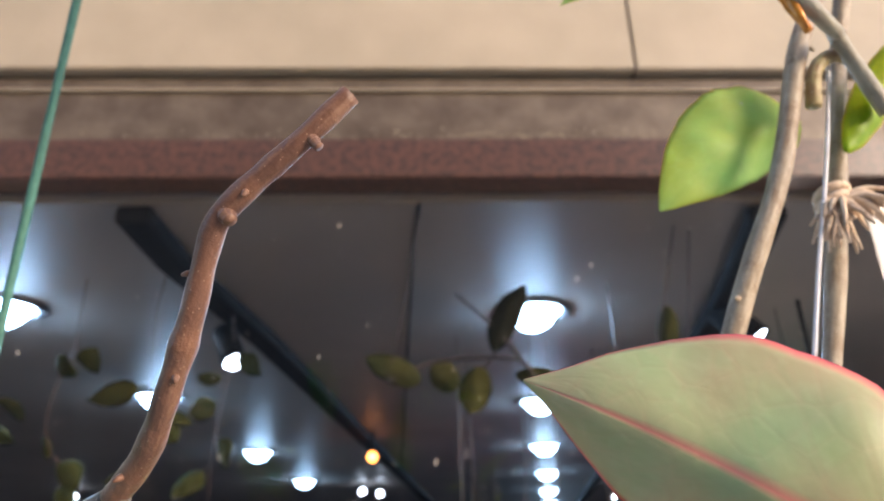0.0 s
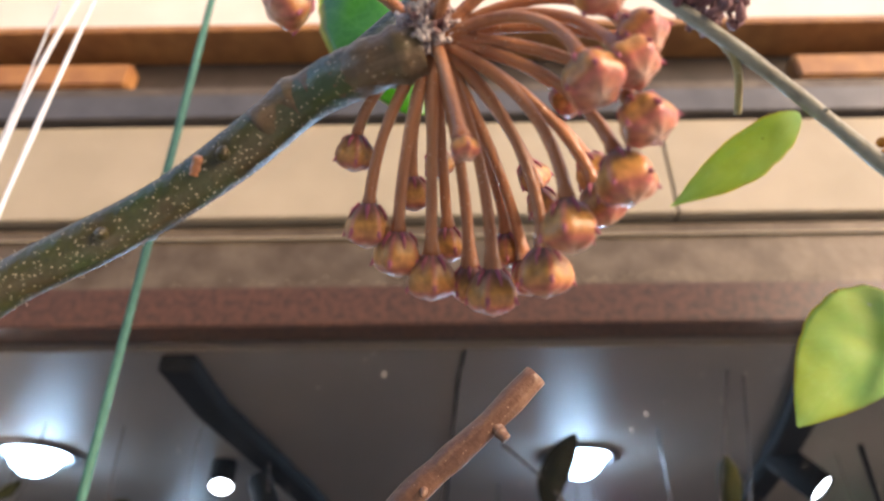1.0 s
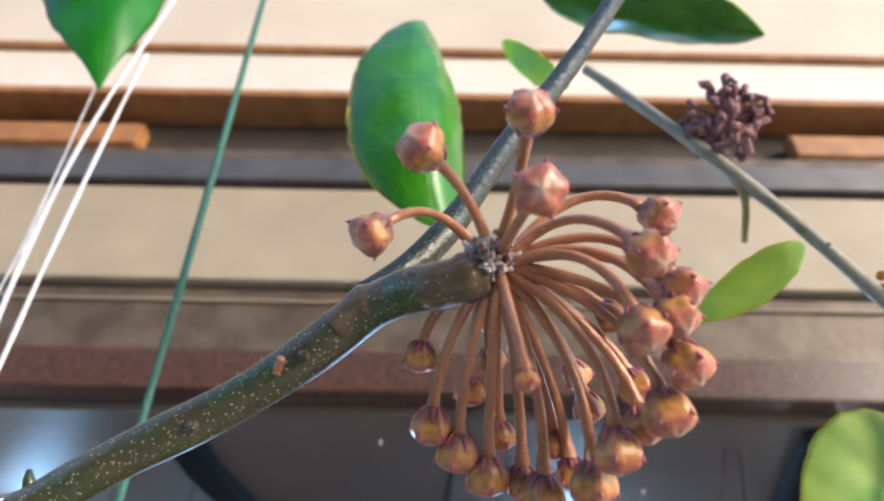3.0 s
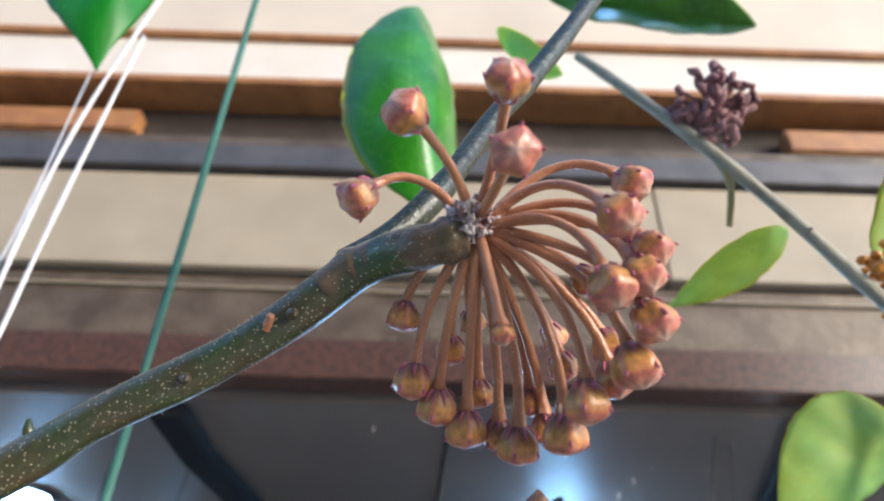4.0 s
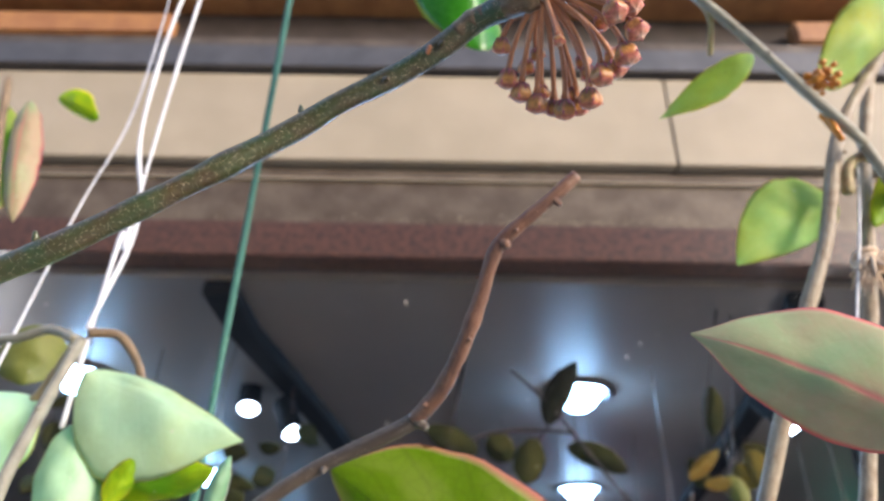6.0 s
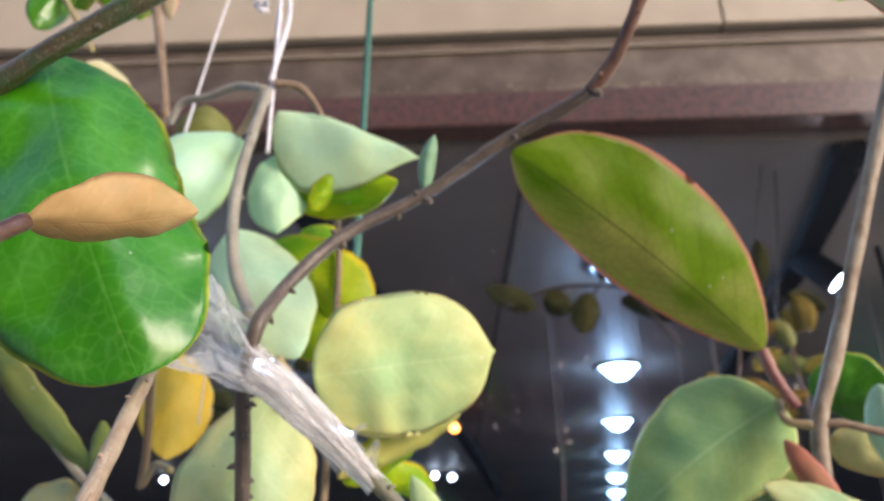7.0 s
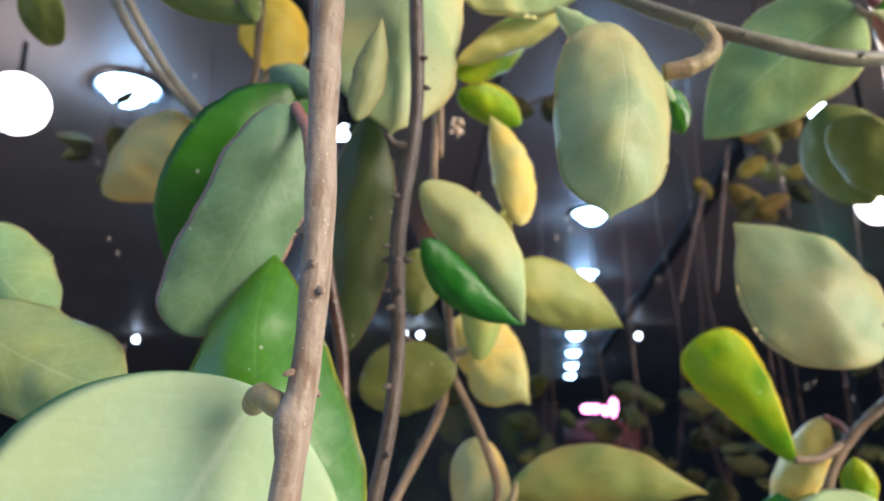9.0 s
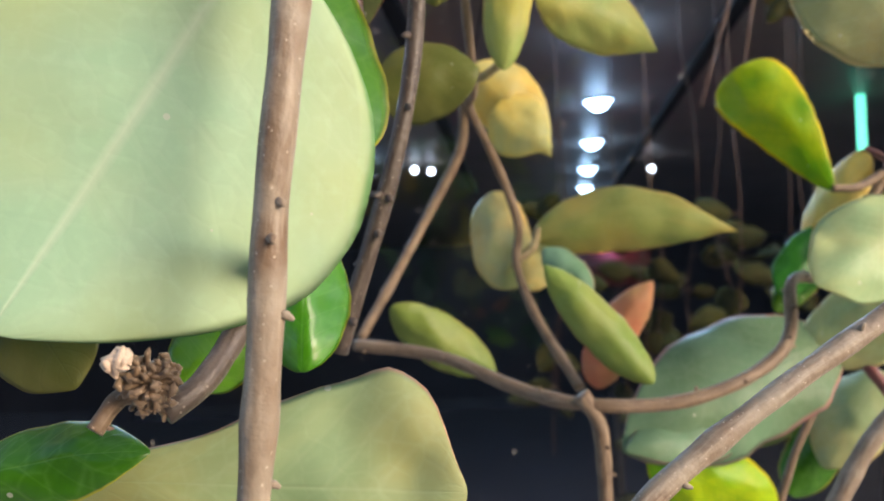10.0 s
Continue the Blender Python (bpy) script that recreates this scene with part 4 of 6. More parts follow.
def hairs(parent, pts, r0, r1, count, seed, reach=0.00034):
    """Short pale hairs standing on a stem."""
    path = even(spline(pts, 12), 60)
    rnd = random.Random(seed)
    bm = bmesh.new()
    for _ in range(count):
        f = rnd.random()
        i = min(59, int(f * 60))
        d = (path[i + 1] - path[i]).normalized()
        a = d.orthogonal().normalized()
        a.rotate(Matrix.Rotation(rnd.uniform(0, 6.3), 3, d))
        p = path[i].lerp(path[i + 1], f * 60 - i) + a * (r0 + (r1 - r0) * f) * 0.97
        q = p + (a + d * rnd.uniform(-0.5, 0.5)).normalized() * reach * rnd.uniform(0.5, 1.2)
        w, v = d * 0.000035, a.cross(d) * 0.000035
        t = bm.verts.new(q)
        ring = [bm.verts.new(p + o) for o in (w, v, -w, -v)]
        for k in range(4):
            bm.faces.new((ring[k], ring[(k + 1) % 4], t))
    return tagged(part("hairs", bm, M_HAIR, parent), "", "", "", "stuff")

# ---- plants ----

umbel_vine = thing("hoya_vine", "green hoya vine carrying a round umbel of pinkish tan buds", "plant")
stem(umbel_vine, [(-0.2056, 0.0800, 1.5852), (-0.1933, 0.0760, 1.5909), (-0.1781, 0.0730, 1.5989), (-0.1506, 0.0700, 1.6142), (-0.1261, 0.0670, 1.6240), (-0.1049, 0.0640, 1.6346), (-0.0737, 0.0625, 1.6557), (-0.0651, 0.0600, 1.6608), (-0.0518, 0.0575, 1.6673), (-0.0425, 0.0545, 1.6727), (-0.0365, 0.0520, 1.6770), (-0.0322, 0.0495, 1.6778), (-0.0278, 0.0462, 1.6765), (-0.0240, 0.0455, 1.6774)], 0.00280, 0.00245, M_STEMG, "stem", 10)
stem(umbel_vine, [(-0.0376, 0.0525, 1.6784), (-0.0327, 0.0540, 1.6839), (-0.0268, 0.0550, 1.6926), (-0.0186, 0.0600, 1.7129), (-0.0075, 0.0640, 1.7352), (0.0067, 0.0680, 1.7662), (0.0233, 0.0700, 1.8028)], 0.00180, 0.00195, M_STEMBLUE, "stem", 5)
stem(umbel_vine, [(-0.0399, 0.0530, 1.6745), (-0.0362, 0.0515, 1.6772), (-0.0316, 0.0490, 1.6775), (-0.0272, 0.0460, 1.6766), (-0.0235, 0.0453, 1.6775)], 0.00230, 0.00270, M_PEDUNCLE, "peduncle", 1)
stem(umbel_vine, [(-0.0458, 0.0540, 1.6700), (-0.0454, 0.0525, 1.6708)], 0.00080, 0.00045, M_PEDICEL, "nub")
hairs(umbel_vine, [(-0.0651, 0.0600, 1.6608), (-0.0518, 0.0575, 1.6673), (-0.0425, 0.0545, 1.6727), (-0.0365, 0.0520, 1.6770), (-0.0322, 0.0495, 1.6778), (-0.0278, 0.0462, 1.6765), (-0.0240, 0.0455, 1.6774)], 0.00260, 0.00245, 260, 51)
hairs(umbel_vine, [(-0.0376, 0.0525, 1.6784), (-0.0327, 0.0540, 1.6839), (-0.0268, 0.0550, 1.6926), (-0.0186, 0.0600, 1.7129), (-0.0075, 0.0640, 1.7352), (0.0067, 0.0680, 1.7662)], 0.0018, 0.00193, 110, 52)
umbel = thing_part("umbel", umbel_vine, "round cluster of waxy pinkish tan buds")
crumple(umbel, "dry_bract", (-0.0228, 0.0440, 1.6786), 0.0029, 340, 0.00052, M_SCALE, 5)
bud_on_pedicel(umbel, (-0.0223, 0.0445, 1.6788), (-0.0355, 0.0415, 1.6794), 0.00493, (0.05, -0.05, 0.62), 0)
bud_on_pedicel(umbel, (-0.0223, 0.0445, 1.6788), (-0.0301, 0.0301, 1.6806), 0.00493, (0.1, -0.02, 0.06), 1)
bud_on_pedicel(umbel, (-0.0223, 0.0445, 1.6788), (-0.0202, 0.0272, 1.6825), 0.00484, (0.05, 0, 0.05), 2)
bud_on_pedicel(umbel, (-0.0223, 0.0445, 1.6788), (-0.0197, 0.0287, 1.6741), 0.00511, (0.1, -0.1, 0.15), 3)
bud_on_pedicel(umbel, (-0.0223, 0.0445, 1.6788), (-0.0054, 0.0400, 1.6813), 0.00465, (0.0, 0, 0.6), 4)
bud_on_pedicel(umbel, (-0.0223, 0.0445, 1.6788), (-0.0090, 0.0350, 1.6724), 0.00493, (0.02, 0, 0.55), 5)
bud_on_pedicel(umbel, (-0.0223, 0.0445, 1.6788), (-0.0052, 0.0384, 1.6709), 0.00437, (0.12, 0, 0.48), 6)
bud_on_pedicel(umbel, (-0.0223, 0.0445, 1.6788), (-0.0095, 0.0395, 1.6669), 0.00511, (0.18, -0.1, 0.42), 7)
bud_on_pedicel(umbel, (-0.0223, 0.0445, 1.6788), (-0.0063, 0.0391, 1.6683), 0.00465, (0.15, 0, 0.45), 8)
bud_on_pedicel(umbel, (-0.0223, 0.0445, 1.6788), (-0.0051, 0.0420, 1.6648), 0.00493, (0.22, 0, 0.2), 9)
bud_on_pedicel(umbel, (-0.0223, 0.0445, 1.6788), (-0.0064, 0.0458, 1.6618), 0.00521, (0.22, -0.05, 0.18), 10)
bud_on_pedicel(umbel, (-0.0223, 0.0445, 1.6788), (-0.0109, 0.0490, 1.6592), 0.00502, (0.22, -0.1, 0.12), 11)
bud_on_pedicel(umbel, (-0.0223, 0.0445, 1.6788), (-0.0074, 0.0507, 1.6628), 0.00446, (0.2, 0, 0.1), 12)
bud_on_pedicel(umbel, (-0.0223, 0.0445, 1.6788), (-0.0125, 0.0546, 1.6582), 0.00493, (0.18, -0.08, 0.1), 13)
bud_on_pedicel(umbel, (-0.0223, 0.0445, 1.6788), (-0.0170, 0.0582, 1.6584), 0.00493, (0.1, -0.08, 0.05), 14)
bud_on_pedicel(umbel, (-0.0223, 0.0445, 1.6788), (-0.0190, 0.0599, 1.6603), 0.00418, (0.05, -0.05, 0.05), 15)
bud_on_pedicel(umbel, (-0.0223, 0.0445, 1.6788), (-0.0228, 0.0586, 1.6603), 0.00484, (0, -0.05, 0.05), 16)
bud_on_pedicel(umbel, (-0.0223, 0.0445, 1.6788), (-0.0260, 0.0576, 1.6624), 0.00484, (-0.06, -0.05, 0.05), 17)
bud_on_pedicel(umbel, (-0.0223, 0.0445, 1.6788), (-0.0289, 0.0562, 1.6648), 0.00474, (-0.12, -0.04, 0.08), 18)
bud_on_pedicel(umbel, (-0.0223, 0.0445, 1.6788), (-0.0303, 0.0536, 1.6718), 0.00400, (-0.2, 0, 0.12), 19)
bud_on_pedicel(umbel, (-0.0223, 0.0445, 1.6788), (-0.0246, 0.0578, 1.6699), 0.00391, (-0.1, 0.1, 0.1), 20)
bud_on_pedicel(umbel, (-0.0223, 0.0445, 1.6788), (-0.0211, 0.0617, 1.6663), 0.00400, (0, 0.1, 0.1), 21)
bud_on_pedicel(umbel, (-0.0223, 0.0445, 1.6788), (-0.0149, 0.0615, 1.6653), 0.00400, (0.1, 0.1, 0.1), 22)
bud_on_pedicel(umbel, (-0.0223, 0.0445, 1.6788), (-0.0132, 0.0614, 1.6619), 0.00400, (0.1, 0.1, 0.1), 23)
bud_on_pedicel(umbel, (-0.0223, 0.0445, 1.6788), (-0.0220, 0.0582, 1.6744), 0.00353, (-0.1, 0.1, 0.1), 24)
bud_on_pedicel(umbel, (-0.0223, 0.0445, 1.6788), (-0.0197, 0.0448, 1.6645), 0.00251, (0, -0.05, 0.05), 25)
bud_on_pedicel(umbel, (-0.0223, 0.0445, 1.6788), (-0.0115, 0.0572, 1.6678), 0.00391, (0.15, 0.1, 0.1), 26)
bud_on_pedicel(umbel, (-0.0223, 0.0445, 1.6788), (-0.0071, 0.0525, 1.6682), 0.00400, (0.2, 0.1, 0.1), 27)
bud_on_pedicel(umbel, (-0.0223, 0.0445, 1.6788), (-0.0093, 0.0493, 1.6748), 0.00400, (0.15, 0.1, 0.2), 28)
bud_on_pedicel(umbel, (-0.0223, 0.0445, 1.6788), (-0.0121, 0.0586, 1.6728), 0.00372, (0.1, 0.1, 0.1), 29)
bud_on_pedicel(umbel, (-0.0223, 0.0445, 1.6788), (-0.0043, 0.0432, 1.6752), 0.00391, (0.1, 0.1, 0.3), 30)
leaf(umbel_vine, (-0.0303, 0.1500, 1.7718), (-0.0388, 0.1700, 1.9046), 0.0417, (0.29, -0.94, 0.16), L_GREEN, 0.1, 0.25, "acum", bow=0.07, twist=0.1)

bare_branch = thing("hoya_vine", "bare brown hoya branch with a bent stub tip and small nubs", "plant")
stem(bare_branch, [(-0.0101, 0.0860, 1.6625), (-0.0165, 0.0880, 1.6566), (-0.0278, 0.0930, 1.6479), (-0.0305, 0.0960, 1.6434), (-0.0332, 0.1010, 1.6350), (-0.0371, 0.1070, 1.6258), (-0.0420, 0.1150, 1.6180), (-0.0484, 0.1215, 1.6122)], 0.00160, 0.00215, M_STEMRED, "stem", 5)
stem(bare_branch, [(-0.0470, 0.1210, 1.6128), (-0.0560, 0.1250, 1.6090), (-0.0751, 0.1310, 1.6013), (-0.1000, 0.1340, 1.5845), (-0.1214, 0.1310, 1.5716), (-0.1350, 0.1250, 1.5550), (-0.1407, 0.1120, 1.5363), (-0.1412, 0.1140, 1.5320), (-0.1446, 0.1180, 1.5239), (-0.1453, 0.1260, 1.5121), (-0.1453, 0.1330, 1.4880), (-0.1456, 0.1350, 1.4612), (-0.1508, 0.1350, 1.4276), (-0.1512, 0.1400, 1.3969), (-0.1567, 0.1400, 1.3650), (-0.1713, 0.1450, 1.3218)], 0.00195, 0.00200, M_STEMDARK, "stem", 44, nub=1.5)
stem(bare_branch, [(-0.0158, 0.0876, 1.6568), (-0.0147, 0.0872, 1.6551), (-0.0142, 0.0871, 1.6545)], 0.00095, 0.00070, M_STEMRED, "nub")
stem(bare_branch, [(-0.0280, 0.0930, 1.6479), (-0.0267, 0.0920, 1.6457)], 0.00170, 0.00100, M_STEMRED, "nub")
stem(bare_branch, [(-0.0353, 0.1045, 1.6293), (-0.0349, 0.1025, 1.6294)], 0.00130, 0.00070, M_STEM, "nub")
stem(bare_branch, [(-0.0480, 0.1210, 1.6120), (-0.0455, 0.1200, 1.6098)], 0.00180, 0.00100, M_STEMDARK, "nub")
stem(bare_branch, [(-0.1000, 0.1340, 1.5842), (-0.0973, 0.1330, 1.5815)], 0.00170, 0.00080, M_STEMDARK, "nub")
stem(bare_branch, [(-0.1463, 0.1350, 1.4515), (-0.1514, 0.1340, 1.4527), (-0.1536, 0.1330, 1.4550)], 0.00150, 0.00080, M_STEMDARK, "side_twig")
stem(bare_branch, [(-0.1509, 0.1355, 1.4255), (-0.1543, 0.1340, 1.4248)], 0.00100, 0.00050, M_STEMDARK, "nub")
leaf(bare_branch, (-0.0992, 0.1340, 1.5854), (-0.0961, 0.1320, 1.6052), 0.0054, (0.17, -0.98, -0.13), L_GREYPINK, 0.1, 0.3)
leaf(bare_branch, (-0.1611, 0.1300, 1.4574), (-0.1543, 0.1280, 1.4867), 0.0088, (0.18, -0.98, -0.11), L_PALEPINK, 0.06, 0.2, "acum")

right_vine = thing("hoya_vine", "tall hoya vine with a pink-rimmed leaf and pale round leaves", "plant")
stem(right_vine, [(0.1532, 0.1650, 1.8059), (0.1073, 0.1570, 1.7420), (0.0883, 0.1560, 1.6900), (0.0708, 0.1600, 1.6500), (0.0364, 0.1830, 1.5474), (0.0276, 0.1870, 1.5251), (0.0258, 0.1900, 1.4950), (0.0230, 0.1900, 1.4760), (0.0158, 0.1900, 1.4457), (0.0059, 0.1900, 1.4023)], 0.00250, 0.00270, M_STEMPALE, "stem", 10)
leaf(right_vine, (0.0150, 0.1890, 1.5500), (-0.0715, 0.1430, 1.6053), 0.0440, (0.09, -0.69, -0.71), L_PINKRIM, 0.04, 0.06, "spoon", skew=-0.24, twist=0.0, wavy=0.03, fold=0.2, bow=-0.02)
stem(right_vine, [(0.0146, 0.1890, 1.5504), (0.0180, 0.1900, 1.5400), (0.0231, 0.1900, 1.5301)], 0.00210, 0.00200, M_PLUM, "petiole")
leaf(right_vine, (0.0202, 0.1970, 1.5340), (-0.0310, 0.2290, 1.4956), 0.0471, (-0.37, -0.89, -0.25), L_SAGE, 0.06, 0.1, "egg")
stem(right_vine, [(0.0202, 0.1970, 1.5340), (0.0184, 0.1900, 1.5260), (0.0254, 0.1870, 1.5235)], 0.00130, 0.00160, M_PETIOLE, "petiole")
stem(right_vine, [(0.0264, 0.1870, 1.5241), (0.0340, 0.1850, 1.5238), (0.0415, 0.1840, 1.5217), (0.0512, 0.1840, 1.5191)], 0.00140, 0.00130, M_STEM, "petiole")
leaf(right_vine, (0.0253, 0.1500, 1.4884), (-0.0083, 0.1490, 1.5004), 0.0154, (0.12, -0.96, 0.24), L_PALE, 0.06, 0.25)
leaf(right_vine, (0.0426, 0.2200, 1.5485), (0.0693, 0.2150, 1.5329), 0.0280, (-0.47, -0.66, -0.59), L_GREEN, 0.05, 0.2)
leaf(right_vine, (0.0569, 0.2000, 1.5404), (0.0558, 0.2000, 1.5102), 0.0142, (-0.50, -0.87, 0.02), L_MINT, 0.05, 0.2)
leaf(right_vine, (0.0420, 0.2100, 1.5252), (0.0662, 0.2150, 1.5113), 0.0184, (-0.22, -0.72, -0.65), L_YELLOW, 0.05, 0.2)
leaf(right_vine, (0.0311, 0.2500, 1.5190), (0.0452, 0.2500, 1.4733), 0.0366, (-0.67, -0.71, -0.21), L_OLIVE, 0.05, 0.2)
leaf(right_vine, (0.0106, 0.1750, 1.5170), (0.0238, 0.1720, 1.4739), 0.0105, (-0.82, -0.54, -0.21), L_CORAL, 0.05, 0.3)
leaf(right_vine, (0.0075, 0.2050, 1.4910), (0.0280, 0.2050, 1.4606), 0.0264, (-0.70, -0.54, -0.47), L_OLIVE, 0.05, 0.2)
leaf(right_vine, (0.1040, 0.1690, 1.7150), (0.0606, 0.1665, 1.6850), 0.0272, (0.08, -0.98, -0.19), L_LIME, 0.08, 0.1, "egg", bow=-0.06, skew=-0.2, twist=0.1)
stem(right_vine, [(0.1015, 0.1570, 1.7102), (0.1028, 0.1550, 1.7194), (0.1079, 0.1550, 1.7249), (0.1145, 0.1560, 1.7248)], 0.00200, 0.00180, M_PETIOLE, "petiole")
leaf(right_vine, (0.0507, 0.0750, 1.5969), (0.0122, 0.0885, 1.6220), 0.0267, (-0.38, -0.92, -0.09), L_ROSE, 0.03, 0.08, "acum", skew=-0.20, twist=0.0, wavy=0.05)

dried_branch = thing("hoya_vine", "thin grey hoya branch ending in a dried purple flower cluster", "plant")
stem(dried_branch, [(0.0192, 0.1400, 1.8345), (0.0322, 0.1280, 1.7998), (0.0454, 0.1250, 1.7781), (0.0644, 0.1300, 1.7602), (0.0838, 0.1350, 1.7377), (0.1022, 0.1420, 1.7222), (0.1076, 0.1500, 1.7282), (0.1191, 0.1550, 1.7071)], 0.00170, 0.00210, M_STEMGREY, "stem", 4)
crumple(dried_branch, "dried_umbel", (0.0518, 0.1240, 1.7910), 0.0125, 110, 0.0024, M_DRIED, 11)
stem(dried_branch, [(0.0495, 0.1260, 1.7737), (0.0536, 0.1300, 1.7670), (0.0553, 0.1400, 1.7603)], 0.00120, 0.00090, M_PETIOLE, "petiole")
leaf(dried_branch, (0.0696, 0.1369, 1.7573), (0.0370, 0.1530, 1.7400), 0.0125, (-0.52, -0.62, -0.59), L_THIN, 0.1, 0.25, "acum")
leaf(dried_branch, (0.0112, 0.1600, 1.9129), (0.1063, 0.1700, 1.8983), 0.0353, (-0.16, 0.05, -0.99), L_GREEN, 0.06, 0.2)
leaf(dried_branch, (-0.0033, 0.1900, 1.9182), (0.0228, 0.1800, 1.8746), 0.0152, (-0.86, -0.14, -0.48), L_LIME, 0.06, 0.2)
stem(dried_branch, [(0.0912, 0.1400, 1.7321), (0.0920, 0.1390, 1.7249), (0.0937, 0.1390, 1.7197)], 0.00225, 0.00100, M_GOLD, "resin_drop")
beads(dried_branch, "amber_clump", (0.0906, 0.1335, 1.7425), 0.0062, 26, 0.0013, M_GOLD, 3)
leaf(dried_branch, (0.1003, 0.1500, 1.7555), (0.1522, 0.1500, 1.8060), 0.0259, (0.44, -0.77, -0.45), L_LIME, 0.05, 0.2)
leaf(dried_branch, (0.1087, 0.1600, 1.6984), (0.1339, 0.1600, 1.7368), 0.0107, (-0.04, -1.00, 0.03), L_BRIGHT, 0.05, 0.2)

knot_vine = thing("hoya_vine", "pale hoya stem with a frayed jute knot tied round it", "plant")
stem(knot_vine, [(0.1470, 0.1650, 1.8216), (0.1250, 0.1680, 1.7542), (0.1157, 0.1680, 1.7198), (0.1066, 0.1680, 1.6814), (0.0976, 0.1700, 1.6449), (0.0880, 0.1720, 1.6090), (0.0780, 0.1740, 1.5700)], 0.00230, 0.00250, M_STEMPALE, "stem", 3)
stem(knot_vine, [(0.1100, 0.1580, 1.7274), (0.1020, 0.1580, 1.6955), (0.0930, 0.1580, 1.6648), (0.0871, 0.1580, 1.6431)], 0.00050, 0.00050, M_STRING, "thread")

hanging_vine = thing("hoya_vine", "hoya vine hung on white string with mint green leaves", "plant")
stem(hanging_vine, [(-0.1626, 0.1670, 1.6522), (-0.1641, 0.1600, 1.6283), (-0.1641, 0.1500, 1.5964), (-0.1602, 0.1450, 1.5690), (-0.1527, 0.1420, 1.5517), (-0.1486, 0.1300, 1.5447)], 0.00190, 0.00200, M_STEMGREY, "stem", 6)
stem(hanging_vine, [(-0.1647, 0.1670, 1.6523), (-0.1771, 0.1720, 1.6579), (-0.1889, 0.1750, 1.6560), (-0.2012, 0.1780, 1.6553), (-0.2058, 0.1800, 1.6463)], 0.00170, 0.00140, M_STEMGREY, "side_stem", 3)
stem(hanging_vine, [(-0.1637, 0.1670, 1.6523), (-0.1709, 0.1680, 1.6348), (-0.1734, 0.1680, 1.6313)], 0.00150, 0.00130, M_PETIOLE, "petiole")
stem(hanging_vine, [(-0.1608, 0.1670, 1.6547), (-0.1519, 0.1700, 1.6552), (-0.1450, 0.1720, 1.6476), (-0.1413, 0.1740, 1.6389)], 0.00170, 0.00130, M_STEM, "side_stem")
stem(hanging_vine, [(-0.1370, 0.1900, 1.6053), (-0.1358, 0.1900, 1.5890), (-0.1362, 0.1930, 1.5600), (-0.1386, 0.2000, 1.4766)], 0.00120, 0.00130, M_STEM, "stem", 4)
leaf(hanging_vine, (-0.1580, 0.1660, 1.6405), (-0.1035, 0.1680, 1.6197), 0.0326, (0.04, -1.00, 0.01), L_MINT, 0.05, 0.12, "acum", skew=-0.55, twist=0.0)
leaf(hanging_vine, (-0.1560, 0.1740, 1.6105), (-0.1118, 0.1700, 1.6115), 0.0190, (-0.17, -0.70, -0.69), L_BRIGHT, 0.05, 0.4, skew=-0.3)
leaf(hanging_vine, (-0.1429, 0.1700, 1.5998), (-0.1345, 0.1680, 1.6143), 0.0089, (0.57, -0.70, -0.43), L_BRIGHT, 0.05, 0.3)
leaf(hanging_vine, (-0.1725, 0.1680, 1.6320), (-0.2004, 0.1600, 1.5924), 0.0338, (0.36, -0.93, -0.06), L_MINT, 0.1, 0.2)
leaf(hanging_vine, (-0.1592, 0.1750, 1.6265), (-0.1546, 0.1700, 1.5908), 0.0226, (0.12, -0.98, 0.15), L_MINT, 0.1, 0.25)
leaf(hanging_vine, (-0.1694, 0.1650, 1.5901), (-0.1386, 0.1500, 1.5389), 0.0337, (-0.01, -0.96, 0.27), L_MINT, 0.06, 0.12)
leaf(hanging_vine, (-0.1661, 0.2000, 1.5998), (-0.1227, 0.2000, 1.5654), 0.0300, (-0.33, -0.84, -0.42), L_BRIGHT, 0.1, 0.3)
leaf(hanging_vine, (-0.1612, 0.2050, 1.5856), (-0.1410, 0.2000, 1.5534), 0.0217, (-0.38, -0.92, -0.10), L_BRIGHT, 0.1, 0.3)
leaf(hanging_vine, (-0.1538, 0.2000, 1.6067), (-0.1436, 0.2000, 1.5952), 0.0186, (-0.26, -0.94, -0.23), L_BRIGHT, 0.1, 0.3)
leaf(hanging_vine, (-0.2046, 0.2100, 1.6770), (-0.2038, 0.2100, 1.6515), 0.0277, (0.25, -0.97, 0.01), L_OLIVE, 0.1, 0.3)

upper_vine = thing("hoya_vine", "hoya vine with mottled green leaves and pink rims", "plant")
stem(upper_vine, [(-0.2445, 0.1900, 1.7915), (-0.2367, 0.1900, 1.7548), (-0.2237, 0.1900, 1.7057), (-0.2127, 0.1900, 1.6560)], 0.00180, 0.00190, M_STEM, "stem", 4)
leaf(upper_vine, (-0.2634, 0.2100, 1.7972), (-0.2410, 0.2050, 1.7253), 0.0421, (0.32, -0.93, 0.17), L_PINKRIM, 0.06, 0.15)
leaf(upper_vine, (-0.2377, 0.2000, 1.7865), (-0.2243, 0.2000, 1.7195), 0.0159, (0.04, -1.00, 0.01), L_ROSE, 0.06, 0.3)
leaf(upper_vine, (-0.2639, 0.2150, 1.7101), (-0.2553, 0.2050, 1.6603), 0.0325, (0.37, -0.90, 0.24), L_CREAM, 0.06, 0.15)
leaf(upper_vine, (-0.3106, 0.2200, 1.7961), (-0.2797, 0.2200, 1.7463), 0.0298, (0.01, -1.00, 0.00), L_PINKRIM, 0.06, 0.2)
